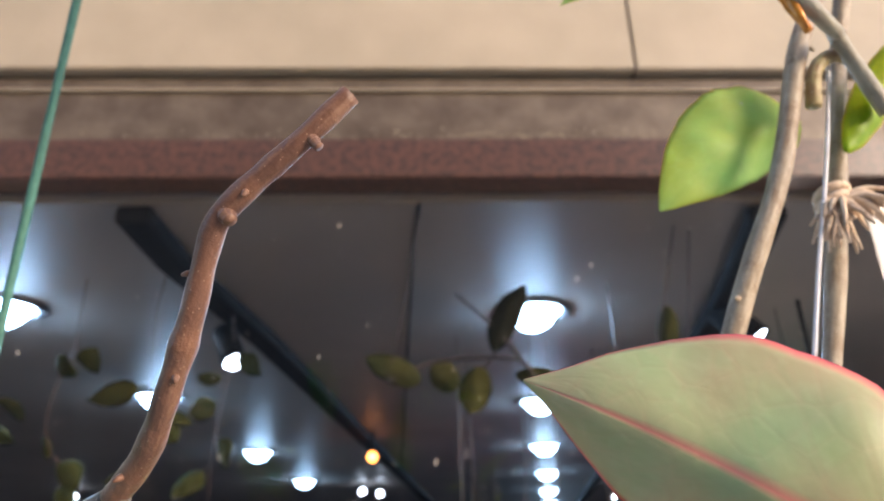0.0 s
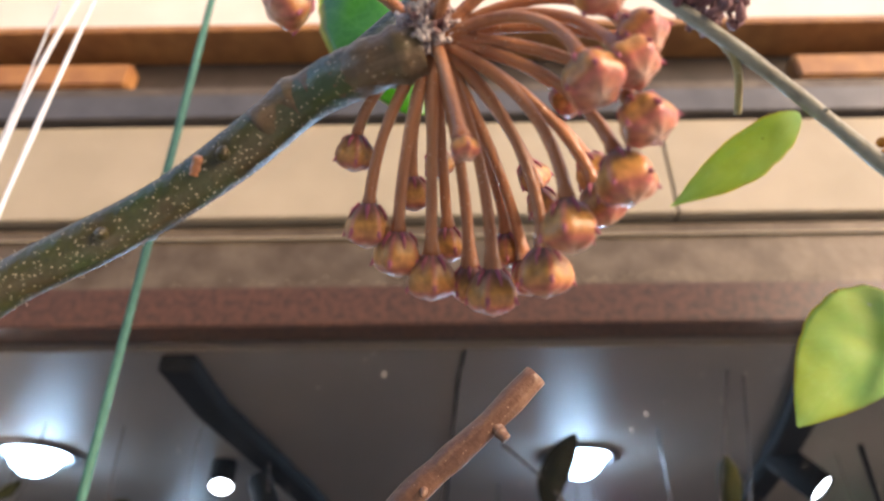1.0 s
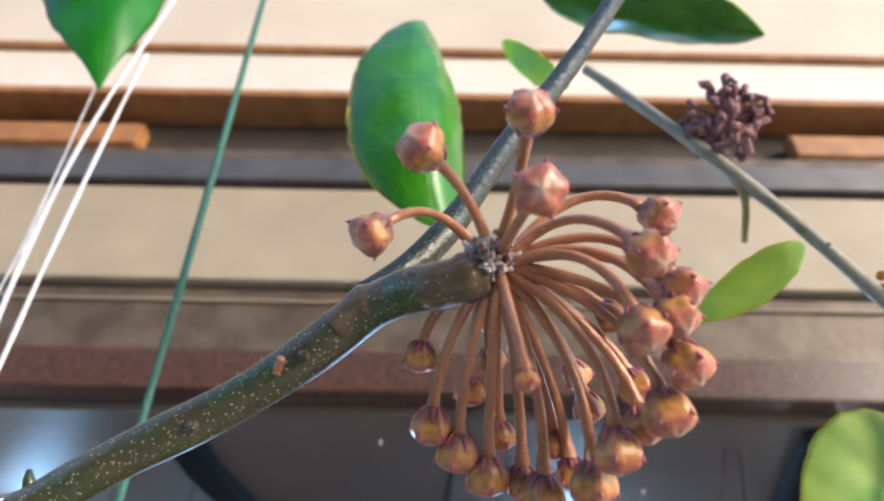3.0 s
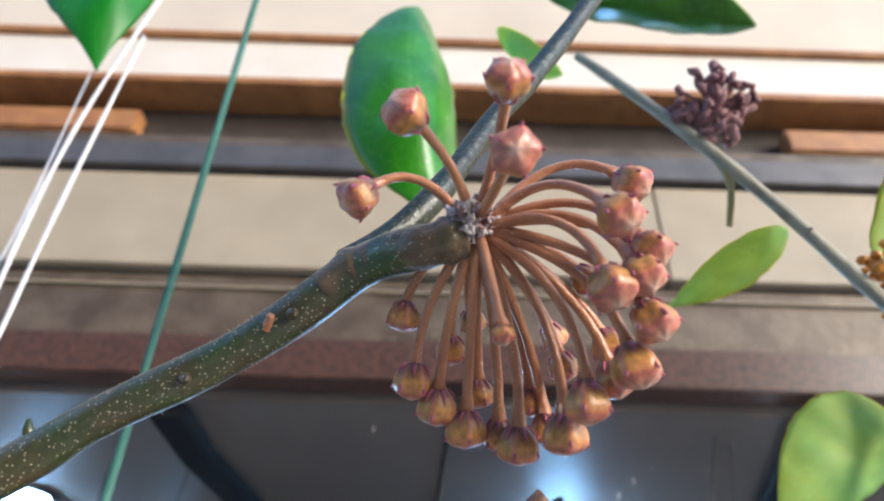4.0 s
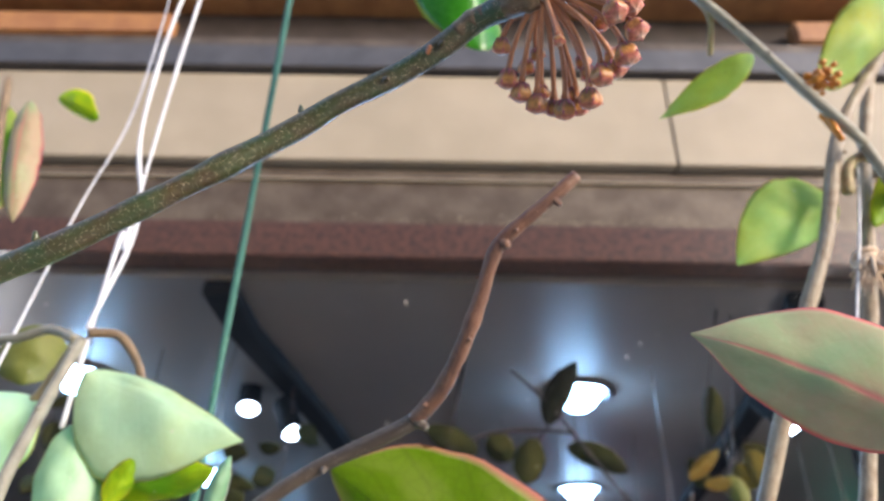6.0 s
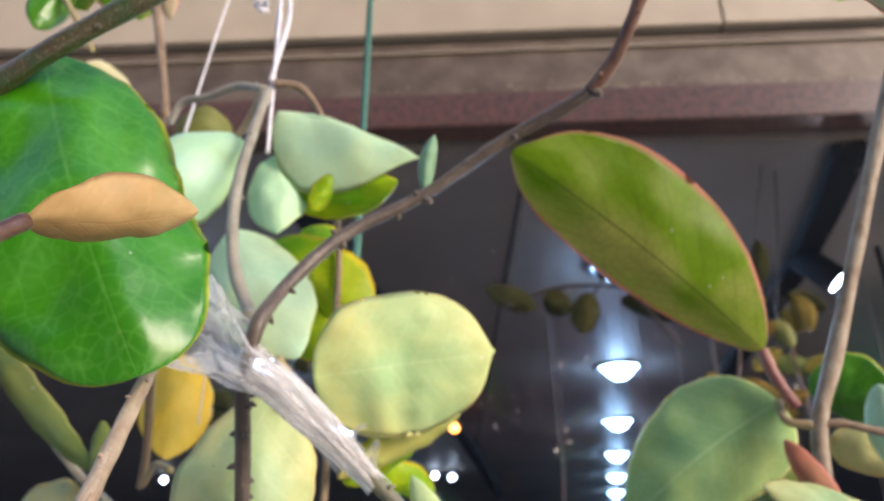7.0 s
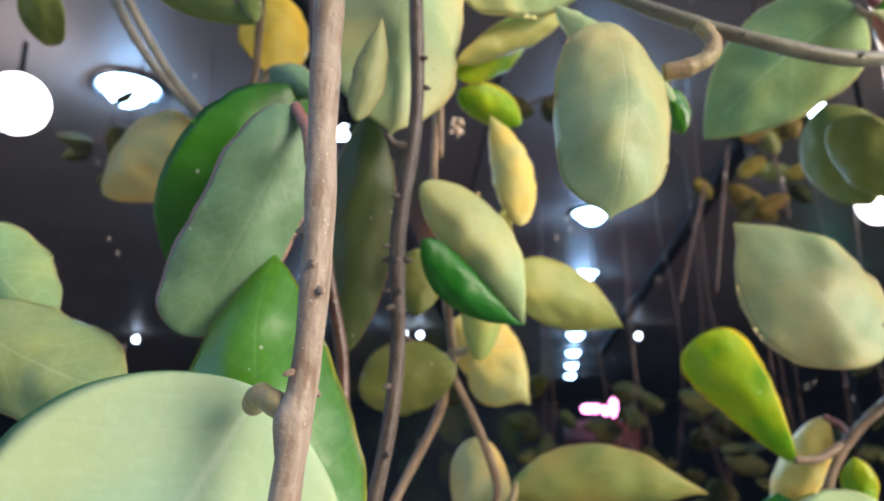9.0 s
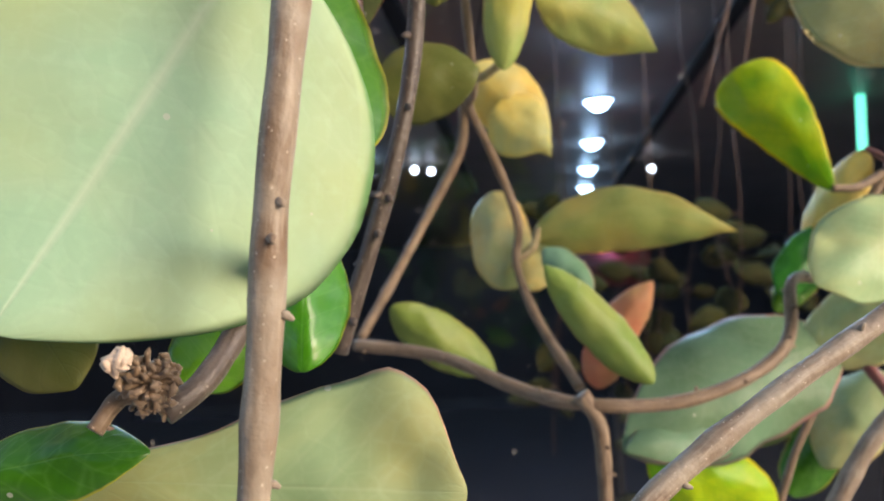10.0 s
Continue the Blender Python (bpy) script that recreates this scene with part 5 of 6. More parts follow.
leaf(upper_vine, (-0.2886, 0.2000, 1.7172), (-0.2839, 0.2000, 1.7650), 0.0191, (0.78, -0.62, -0.08), L_GREEN, 0.06, 0.2)
leaf(upper_vine, (-0.2601, 0.1900, 1.6549), (-0.2557, 0.1900, 1.6739), 0.0143, (0.75, -0.64, -0.17), L_CORAL, 0.06, 0.3)
leaf(upper_vine, (-0.2393, 0.2200, 1.8068), (-0.2157, 0.2200, 1.7942), 0.0145, (-0.37, -0.61, -0.70), L_BRIGHT, 0.06, 0.3)
stem(upper_vine, [(-0.2995, 0.2000, 1.7653), (-0.2770, 0.2000, 1.7335), (-0.2584, 0.2000, 1.7026)], 0.00160, 0.00140, M_PETIOLE, "petiole")
stem(upper_vine, [(-0.2801, 0.1950, 1.6979), (-0.2624, 0.1950, 1.7084), (-0.2462, 0.1950, 1.7273)], 0.00170, 0.00120, M_PLUM, "petiole")
stem(upper_vine, [(-0.2384, 0.1700, 1.6112), (-0.2095, 0.1800, 1.6435), (-0.2165, 0.1850, 1.6491), (-0.2118, 0.1880, 1.6528)], 0.00180, 0.00180, M_STEM, "side_stem")
leaf(upper_vine, (-0.2352, 0.2000, 1.6588), (-0.2115, 0.2000, 1.6439), 0.0096, (-0.17, -0.95, -0.26), L_DEEP, 0.06, 0.3)
leaf(upper_vine, (-0.2011, 0.1550, 1.9835), (-0.1647, 0.1710, 1.8563), 0.0539, (0.16, -0.98, -0.08), L_DEEP, 0.06, 0.2, "acum")

tied_vine = thing("hoya_vine", "thick brown hoya stem tied to a film-wrapped pale stem", "plant")
stem(tied_vine, [(-0.1504, 0.0000, 1.5215), (-0.1520, 0.0120, 1.5097), (-0.1520, 0.0220, 1.4958), (-0.1569, 0.0400, 1.4877), (-0.1595, 0.0560, 1.4774), (-0.1592, 0.0630, 1.4703)], 0.00280, 0.00300, M_STEMB, "stem", 4)
stem(tied_vine, [(-0.1551, 0.1000, 1.5259), (-0.1577, 0.0980, 1.5248), (-0.1585, 0.0920, 1.5140), (-0.1583, 0.0780, 1.4908), (-0.1581, 0.0660, 1.4712), (-0.1584, 0.0640, 1.4664)], 0.00150, 0.00230, M_STEMPALE, "side_stem", 6)
stem(tied_vine, [(-0.1588, 0.0645, 1.4687), (-0.1585, 0.0635, 1.4544), (-0.1590, 0.0620, 1.4265), (-0.1592, 0.0620, 1.4055), (-0.1604, 0.0620, 1.3870), (-0.1617, 0.0620, 1.3785), (-0.1637, 0.0600, 1.3580), (-0.1655, 0.0600, 1.3432), (-0.1664, 0.0600, 1.3291), (-0.1679, 0.0600, 1.3126), (-0.1686, 0.0600, 1.3057), (-0.1694, 0.0600, 1.2900)], 0.00260, 0.00175, M_STEMPALE, "stem", 18)
stem(tied_vine, [(-0.1619, 0.0620, 1.3785), (-0.1643, 0.0630, 1.3807), (-0.1677, 0.0660, 1.3826), (-0.1704, 0.0730, 1.3818)], 0.00180, 0.00180, M_PETIOLE, "petiole")
part("node", tube(bmesh.new(), spline([(-0.1612, 0.0620, 1.3832), (-0.1617, 0.0620, 1.3805), (-0.1621, 0.0619, 1.3785), (-0.1624, 0.0618, 1.3765), (-0.1627, 0.0617, 1.3738)], 3), [0.0019, 0.0020, 0.0022, 0.0024, 0.0026, 0.0027, 0.0028, 0.0027, 0.0026, 0.0024, 0.0022, 0.0020, 0.0018], 14), M_STEMPALE, tied_vine)
leaf(tied_vine, (-0.1705, 0.0780, 1.3845), (-0.2000, 0.0665, 1.3306), 0.0615, (0.35, -0.93, -0.06), L_BIGMINT, -0.02, -0.04, "oval", thick=0.0012, twist=0.0, wavy=0.04, skew=0.07, bow=0.0, dent=0.4)
leaf(tied_vine, (-0.1493, 0.0280, 1.5232), (-0.1318, 0.0460, 1.5337), 0.0121, (0.64, -0.19, -0.74), L_BROWN, 0.05, 0.2)
stem(tied_vine, [(-0.1523, 0.0140, 1.5074), (-0.1517, 0.0200, 1.5148), (-0.1490, 0.0280, 1.5232)], 0.00180, 0.00130, M_STEMB, "petiole")
leaf(tied_vine, (-0.1931, 0.0820, 1.6002), (-0.1544, 0.0820, 1.5152), 0.0500, (0.28, -0.95, 0.13), L_GREEN, 0.05, 0.1, "blunt", wavy=0.08, dent=1.6, twist=0.1)
stem(tied_vine, [(-0.1411, 0.1130, 1.5238), (-0.1328, 0.1145, 1.5185), (-0.1245, 0.1160, 1.5121), (-0.1111, 0.1190, 1.4997), (-0.0943, 0.1160, 1.4839), (-0.0793, 0.1100, 1.4722), (-0.0636, 0.1070, 1.4647), (-0.0458, 0.1080, 1.4610), (-0.0269, 0.1120, 1.4632), (-0.0062, 0.1200, 1.4673), (0.0065, 0.1220, 1.4682)], 0.00180, 0.00190, M_STEMSAGE, "trailing_stem", 16)
stem(tied_vine, [(-0.0777, 0.1085, 1.4705), (-0.0759, 0.1070, 1.4648), (-0.0784, 0.1060, 1.4602), (-0.0837, 0.1060, 1.4577), (-0.0884, 0.1070, 1.4572)], 0.00190, 0.00210, M_PETIOLE, "petiole")
leaf(tied_vine, (-0.0990, 0.1100, 1.4722), (-0.1050, 0.1025, 1.4205), 0.0275, (0.13, -0.98, 0.12), L_PALE, 0.16, 0.30, "round", bow=0.02, twist=0.1, wavy=0.05, dent=1.5, fold=0.05)
leaf(tied_vine, (-0.0802, 0.1250, 1.4593), (-0.1038, 0.1500, 1.5043), 0.0116, (-0.15, -0.90, 0.42), L_PALE, 0.06, 0.3)
leaf(tied_vine, (-0.0798, 0.1300, 1.4658), (-0.0767, 0.1300, 1.4523), 0.0072, (-0.62, -0.77, -0.14), L_GREEN, 0.06, 0.3)

middle_vine = thing("hoya_vine", "hoya vine with pale yellow-green leaves in front of dark glass", "plant")
stem(middle_vine, [(-0.1438, 0.1500, 1.5228), (-0.1401, 0.1520, 1.5271), (-0.1411, 0.1500, 1.5337), (-0.1418, 0.1400, 1.5353)], 0.00160, 0.00150, M_PETIOLE, "petiole")
leaf(middle_vine, (-0.1456, 0.1520, 1.5284), (-0.1527, 0.1420, 1.4589), 0.0381, (0.15, -0.98, 0.13), L_PALE, 0.08, 0.16, "round")
leaf(middle_vine, (-0.1370, 0.1650, 1.5373), (-0.0783, 0.1780, 1.5486), 0.0476, (0.26, -0.91, -0.33), L_PALE, 0.05, 0.08, "round", twist=0.0, bow=0.0)
leaf(middle_vine, (-0.2091, 0.2250, 1.5652), (-0.2038, 0.2200, 1.5209), 0.0285, (0.33, -0.93, 0.14), L_AMBER, 0.06, 0.15)
leaf(middle_vine, (-0.2350, 0.2350, 1.5034), (-0.2859, 0.2620, 1.4882), 0.0350, (-0.30, -0.83, -0.46), L_YELLOW, 0.1, 0.25)
stem(middle_vine, [(-0.2742, 0.2200, 1.5648), (-0.2595, 0.2250, 1.5377), (-0.2456, 0.2320, 1.5198), (-0.2340, 0.2350, 1.5086)], 0.00180, 0.00150, M_STEMGREY, "stem", 3)
stem(middle_vine, [(-0.1985, 0.1700, 1.5799), (-0.2024, 0.1900, 1.5537), (-0.2096, 0.2150, 1.5247), (-0.2145, 0.2250, 1.5116)], 0.00160, 0.00150, M_STEM, "stem", 3)
stem(middle_vine, [(-0.1933, 0.2000, 1.5141), (-0.2034, 0.2100, 1.5175), (-0.2110, 0.2200, 1.5120)], 0.00130, 0.00120, M_PETIOLE, "petiole")
leaf(middle_vine, (-0.2006, 0.1600, 1.5231), (-0.1949, 0.1550, 1.5029), 0.0075, (-0.06, -0.97, 0.22), L_OLIVE, 0.05, 0.2)
leaf(middle_vine, (-0.2668, 0.1900, 1.5640), (-0.1964, 0.1600, 1.5060), 0.0150, (-0.55, -0.79, -0.27), L_MOSS, 0.06, 0.2)
leaf(middle_vine, (-0.2834, 0.2000, 1.5989), (-0.2391, 0.1900, 1.5561), 0.0300, (-0.35, -0.93, -0.15), L_SAGE, 0.06, 0.2)
leaf(middle_vine, (-0.2757, 0.2000, 1.5995), (-0.2500, 0.2000, 1.5523), 0.0269, (0.06, -1.00, 0.03), L_SAGE, 0.06, 0.2)
leaf(middle_vine, (-0.2639, 0.1900, 1.6010), (-0.2476, 0.1900, 1.5861), 0.0139, (-0.17, -0.97, -0.19), L_ROSE, 0.06, 0.2)
leaf(middle_vine, (-0.3174, 0.2000, 1.6470), (-0.2851, 0.2000, 1.6341), 0.0177, (-0.21, -0.82, -0.54), L_GREYPINK, 0.06, 0.2)
leaf(middle_vine, (-0.3183, 0.2100, 1.6242), (-0.2805, 0.2100, 1.6116), 0.0177, (-0.17, -0.84, -0.52), L_OLIVE, 0.06, 0.2)
leaf(middle_vine, (-0.3028, 0.2100, 1.5461), (-0.2844, 0.2100, 1.5459), 0.0303, (-0.01, -0.78, -0.62), L_OLIVE, 0.06, 0.2)
beads(middle_vine, "dried_umbel", (-0.2685, 0.1650, 1.5470), 0.0165, 120, 0.0021, M_STEMRED, 21)
stem(middle_vine, [(-0.2924, 0.2000, 1.6620), (-0.2788, 0.2000, 1.6164), (-0.2743, 0.2000, 1.5860), (-0.2598, 0.2100, 1.5495), (-0.2432, 0.2250, 1.5203), (-0.2259, 0.2350, 1.5036)], 0.00180, 0.00170, M_STEMGREY, "stem", 5)
stem(middle_vine, [(-0.2801, 0.1800, 1.5625), (-0.2659, 0.1800, 1.5894), (-0.2521, 0.1800, 1.6128), (-0.2404, 0.1800, 1.6263)], 0.00160, 0.00150, M_STEM, "stem")
stem(middle_vine, [(-0.1987, 0.2000, 1.4918), (-0.1918, 0.1980, 1.4969), (-0.1878, 0.1980, 1.4933), (-0.1880, 0.2000, 1.4815)], 0.00050, 0.00035, M_STRING, "root")
stem(middle_vine, [(-0.1954, 0.2000, 1.4897), (-0.1904, 0.1990, 1.4946), (-0.1918, 0.2000, 1.4846)], 0.00040, 0.00030, M_STRING, "root")

green_vine = thing("hoya_vine", "hoya vine with dark green and pink-rimmed drooping leaves", "plant")
leaf(green_vine, (-0.1732, 0.1120, 1.4524), (-0.1982, 0.1180, 1.4009), 0.0227, (0.28, -0.93, -0.25), L_GREYPINK, 0.1, 0.14, "strap", bow=0.04)
leaf(green_vine, (-0.1748, 0.1350, 1.4683), (-0.2097, 0.1400, 1.4226), 0.0352, (0.47, -0.77, -0.44), L_DEEP, 0.14, 0.2)
leaf(green_vine, (-0.1642, 0.1000, 1.3554), (-0.1775, 0.1160, 1.4180), 0.0343, (0.12, -0.96, 0.27), L_GREEN, 0.06, 0.2, "egg", bow=0.10, twist=0.0)
stem(green_vine, [(-0.1732, 0.1120, 1.4524), (-0.1691, 0.1050, 1.4434), (-0.1643, 0.0850, 1.4270)], 0.00150, 0.00150, M_PLUM, "petiole")
leaf(green_vine, (-0.1604, 0.1600, 1.4738), (-0.1672, 0.1720, 1.4038), 0.0217, (-0.15, -0.98, -0.15), L_SHADE, 0.06, 0.2)
leaf(green_vine, (-0.1861, 0.1400, 1.4780), (-0.1717, 0.1300, 1.4648), 0.0091, (-0.57, -0.82, 0.01), L_GREYPINK, 0.12, 0.3)
stem(green_vine, [(-0.1708, 0.1200, 1.4882), (-0.1703, 0.1200, 1.4704), (-0.1679, 0.1250, 1.4248), (-0.1640, 0.1300, 1.3985), (-0.1630, 0.1300, 1.3791)], 0.00150, 0.00150, M_STEMB, "stem")
leaf(green_vine, (-0.2664, 0.1400, 1.4338), (-0.2355, 0.1350, 1.4059), 0.0218, (-0.08, -0.99, 0.09), L_SAGE, 0.06, 0.2)
leaf(green_vine, (-0.2544, 0.1300, 1.4083), (-0.2117, 0.1200, 1.3881), 0.0257, (-0.14, -0.97, 0.19), L_SAGE, 0.06, 0.15, "blunt")
leaf(green_vine, (-0.1665, 0.2000, 1.3945), (-0.1345, 0.2000, 1.4020), 0.0250, (-0.02, -1.00, -0.09), L_OLIVE, 0.06, 0.2)
leaf(green_vine, (-0.1460, 0.1900, 1.4403), (-0.1472, 0.1900, 1.4177), 0.0165, (0.03, -1.00, -0.00), L_OLIVE, 0.06, 0.2)

drooping_vine = thing("hoya_vine", "hoya vine with pointed pale leaves drooping over dark green ones", "plant")
leaf(drooping_vine, (-0.1441, 0.1590, 1.4517), (-0.1153, 0.1700, 1.4106), 0.0199, (0.10, -0.98, -0.19), L_PALE, 0.1, 0.22, "acum", bow=0.07)
leaf(drooping_vine, (-0.1446, 0.1560, 1.4330), (-0.1156, 0.1680, 1.4099), 0.0122, (-0.02, -0.88, -0.48), L_DEEP, 0.06, 0.2, "acum", bow=-0.10)
leaf(drooping_vine, (-0.1115, 0.2350, 1.4435), (-0.0635, 0.2560, 1.4238), 0.0254, (0.22, -0.89, -0.40), L_GOLD, 0.08, 0.15, "acum")
leaf(drooping_vine, (-0.1261, 0.2150, 1.4060), (-0.1124, 0.2100, 1.4648), 0.0160, (0.12, -0.99, -0.11), L_GOLD, 0.06, 0.2, "acum")
leaf(drooping_vine, (-0.1101, 0.2050, 1.4524), (-0.1171, 0.2350, 1.5101), 0.0159, (-0.10, -0.89, 0.45), L_YELLOW, 0.08, 0.25, "acum")
leaf(drooping_vine, (-0.1318, 0.2000, 1.5090), (-0.1034, 0.2150, 1.5307), 0.0161, (0.64, -0.67, -0.37), L_BRIGHT, 0.14, 0.3)
leaf(drooping_vine, (-0.1297, 0.2250, 1.5166), (-0.1025, 0.2450, 1.5108), 0.0170, (0.24, -0.55, -0.80), L_BRIGHT, 0.08, 0.3)
leaf(drooping_vine, (-0.1321, 0.1900, 1.5090), (-0.0905, 0.2000, 1.5334), 0.0137, (0.51, -0.59, -0.62), L_GOLD, 0.08, 0.3)
leaf(drooping_vine, (-0.1228, 0.3100, 1.4182), (-0.0960, 0.3150, 1.4000), 0.0299, (-0.00, -0.96, -0.27), L_YELLOW, 0.1, 0.2, "acum")
leaf(drooping_vine, (-0.1314, 0.3100, 1.4389), (-0.0956, 0.3220, 1.3976), 0.0312, (-0.04, -0.95, -0.31), L_YELLOW, 0.08, 0.2, "acum")
stem(drooping_vine, [(-0.1393, 0.2000, 1.4943), (-0.1409, 0.2000, 1.4659), (-0.1373, 0.2200, 1.4316), (-0.1337, 0.2600, 1.4120), (-0.1356, 0.2720, 1.4106), (-0.1243, 0.2850, 1.3886), (-0.1152, 0.2930, 1.3630), (-0.1168, 0.2960, 1.3476), (-0.1101, 0.2900, 1.3247), (-0.0963, 0.2700, 1.2962)], 0.00140, 0.00210, M_STEM, "stem", 10)
stem(drooping_vine, [(-0.1405, 0.2000, 1.4627), (-0.1349, 0.2050, 1.4600), (-0.1285, 0.2100, 1.4634), (-0.1242, 0.2120, 1.4669)], 0.00110, 0.00100, M_PETIOLE, "petiole")
stem(drooping_vine, [(-0.1377, 0.2720, 1.4164), (-0.1388, 0.2800, 1.3952), (-0.1532, 0.2800, 1.3677), (-0.1694, 0.2700, 1.3382), (-0.1799, 0.2600, 1.3193)], 0.00200, 0.00190, M_STEM, "stem", 3)
crumple(drooping_vine, "dry_tuft", (-0.1295, 0.2680, 1.5204), 0.004, 16, 0.0018, M_JUTE, 31)
stem(drooping_vine, [(-0.1350, 0.2500, 1.4152), (-0.1307, 0.2450, 1.4133), (-0.1254, 0.2400, 1.4158)], 0.00170, 0.00150, M_PETIOLE, "petiole")
leaf(drooping_vine, (-0.1086, 0.3000, 1.3598), (-0.0259, 0.2850, 1.3566), 0.0282, (-0.18, -0.98, -0.08), L_GOLD, 0.06, 0.18, "acum", bow=0.07, twist=0.1)
stem(drooping_vine, [(-0.1156, 0.2960, 1.3483), (-0.1091, 0.2980, 1.3536), (-0.1060, 0.3000, 1.3622)], 0.00180, 0.00170, M_PETIOLE, "petiole")
leaf(drooping_vine, (-0.1198, 0.3100, 1.3361), (-0.1240, 0.3250, 1.3826), 0.0279, (-0.11, -0.95, 0.30), L_YELLOW, 0.06, 0.2, "blunt")
leaf(drooping_vine, (-0.1144, 0.3000, 1.3380), (-0.0881, 0.3100, 1.3567), 0.0206, (0.36, -0.93, -0.01), L_YELLOW, 0.06, 0.2)
leaf(drooping_vine, (-0.1053, 0.2900, 1.3528), (-0.0883, 0.2800, 1.3286), 0.0153, (-0.31, -0.94, 0.17), L_GREYPINK, 0.12, 0.3)
leaf(drooping_vine, (-0.0870, 0.2000, 1.3059), (-0.1170, 0.2050, 1.3421), 0.0148, (0.03, -0.99, 0.16), L_MOSS, 0.06, 0.25)
leaf(drooping_vine, (-0.0714, 0.3300, 1.3119), (-0.0465, 0.3400, 1.3383), 0.0205, (0.16, -0.96, 0.22), L_CORAL, 0.06, 0.25, "egg")
leaf(drooping_vine, (-0.0917, 0.2600, 1.2973), (-0.0876, 0.2500, 1.3186), 0.0169, (-0.15, -0.91, -0.40), L_CORAL, 0.06, 0.25)
leaf(drooping_vine, (-0.1682, 0.2600, 1.3306), (-0.1288, 0.2700, 1.3039), 0.0208, (0.10, -0.97, -0.22), L_MOSS, 0.06, 0.2)
stem(drooping_vine, [(-0.1808, 0.2500, 1.3174), (-0.1501, 0.2350, 1.3134), (-0.1254, 0.2150, 1.3038), (-0.1071, 0.2000, 1.3004), (-0.0807, 0.2000, 1.3001), (-0.0568, 0.2050, 1.3063), (-0.0396, 0.2150, 1.3166), (-0.0334, 0.2250, 1.3344), (-0.0238, 0.2300, 1.3357)], 0.00220, 0.00200, M_STEM, "runner", 14)
stem(drooping_vine, [(-0.1086, 0.2000, 1.3034), (-0.1041, 0.2000, 1.2959), (-0.1029, 0.2000, 1.2869), (-0.1028, 0.2000, 1.2627)], 0.00250, 0.00200, M_STEM, "side_stem", 3)

right_bush = thing("hoya_vine", "dense low hoya growth with grey-green and bright leaves", "plant")
leaf(right_bush, (0.0094, 0.2050, 1.4021), (-0.0270, 0.2220, 1.4573), 0.0494, (-0.15, -0.97, 0.20), L_PALE, 0.05, 0.1, "acum")
leaf(right_bush, (0.0015, 0.2610, 1.3694), (-0.0250, 0.2780, 1.4230), 0.0300, (-0.50, -0.86, 0.02), L_BRIGHT, 0.08, 0.2, "club", skew=0.04)
stem(right_bush, [(0.0120, 0.1885, 1.4468), (0.0158, 0.1900, 1.4457), (0.0334, 0.2100, 1.4391), (0.0400, 0.2500, 1.3964), (0.0412, 0.2600, 1.3913)], 0.00180, 0.00200, M_STEM, "side_stem", 2)
stem(right_bush, [(0.0015, 0.2610, 1.3698), (0.0119, 0.2620, 1.3700), (0.0234, 0.2650, 1.3752)], 0.00150, 0.00170, M_STEM, "petiole")
stem(right_bush, [(0.0412, 0.2600, 1.3913), (0.0285, 0.2650, 1.3785), (0.0172, 0.2650, 1.3629), (0.0080, 0.2650, 1.3365), (0.0037, 0.2600, 1.3339)], 0.00210, 0.00200, M_STEM, "stem", 4)
leaf(right_bush, (0.0235, 0.2750, 1.3870), (0.0006, 0.2800, 1.3456), 0.0202, (-0.63, -0.73, 0.26), L_YELLOW, 0.08, 0.25)
stem(right_bush, [(0.0235, 0.2750, 1.3870), (0.0283, 0.2700, 1.3815), (0.0263, 0.2660, 1.3752)], 0.00150, 0.00150, M_PLUM, "petiole")
leaf(right_bush, (-0.0175, 0.2500, 1.3072), (0.0142, 0.2300, 1.3372), 0.0304, (-0.55, -0.84, 0.02), L_PALE, 0.06, 0.15)
leaf(right_bush, (-0.0052, 0.2500, 1.3136), (-0.0903, 0.2300, 1.2804), 0.0450, (0.09, -0.94, 0.34), L_GREYPINK, 0.08, 0.12)
leaf(right_bush, (-0.0334, 0.2450, 1.2911), (-0.0905, 0.2250, 1.2814), 0.0224, (0.16, -0.77, 0.62), L_GREYPINK, 0.06, 0.2)
leaf(right_bush, (-0.0176, 0.2700, 1.3306), (0.0161, 0.2800, 1.3569), 0.0205, (0.10, -0.97, 0.24), L_DEEP, 0.06, 0.2)
leaf(right_bush, (-0.0150, 0.2800, 1.3232), (0.0232, 0.2900, 1.3594), 0.0173, (0.06, -0.98, 0.20), L_GREEN, 0.06, 0.2)
leaf(right_bush, (-0.0034, 0.2700, 1.3434), (0.0327, 0.2750, 1.3491), 0.0191, (0.16, -0.98, -0.14), L_GREEN, 0.06, 0.2)
leaf(right_bush, (0.0061, 0.2100, 1.3537), (-0.0376, 0.2000, 1.3331), 0.0325, (0.08, -0.95, 0.29), L_PALE, 0.06, 0.15)
leaf(right_bush, (-0.0793, 0.2400, 1.2780), (-0.0316, 0.2500, 1.2545), 0.0301, (0.12, -0.98, -0.17), L_BRIGHT, 0.06, 0.2)
leaf(right_bush, (0.0218, 0.2700, 1.2986), (-0.0048, 0.2700, 1.2630), 0.0287, (-0.50, -0.78, 0.37), L_PALE, 0.06, 0.2)
leaf(right_bush, (-0.0140, 0.2800, 1.2501), (0.0061, 0.2800, 1.2803), 0.0205, (-0.25, -0.95, 0.17), L_GREEN, 0.06, 0.2)
leaf(right_bush, (-0.0311, 0.2900, 1.2709), (0.0120, 0.2900, 1.2901), 0.0213, (-0.06, -0.99, 0.14), L_GREEN, 0.06, 0.2)
leaf(right_bush, (0.0202, 0.2500, 1.3511), (0.0197, 0.2500, 1.3705), 0.0131, (-0.36, -0.93, -0.01), L_BRIGHT, 0.06, 0.2)
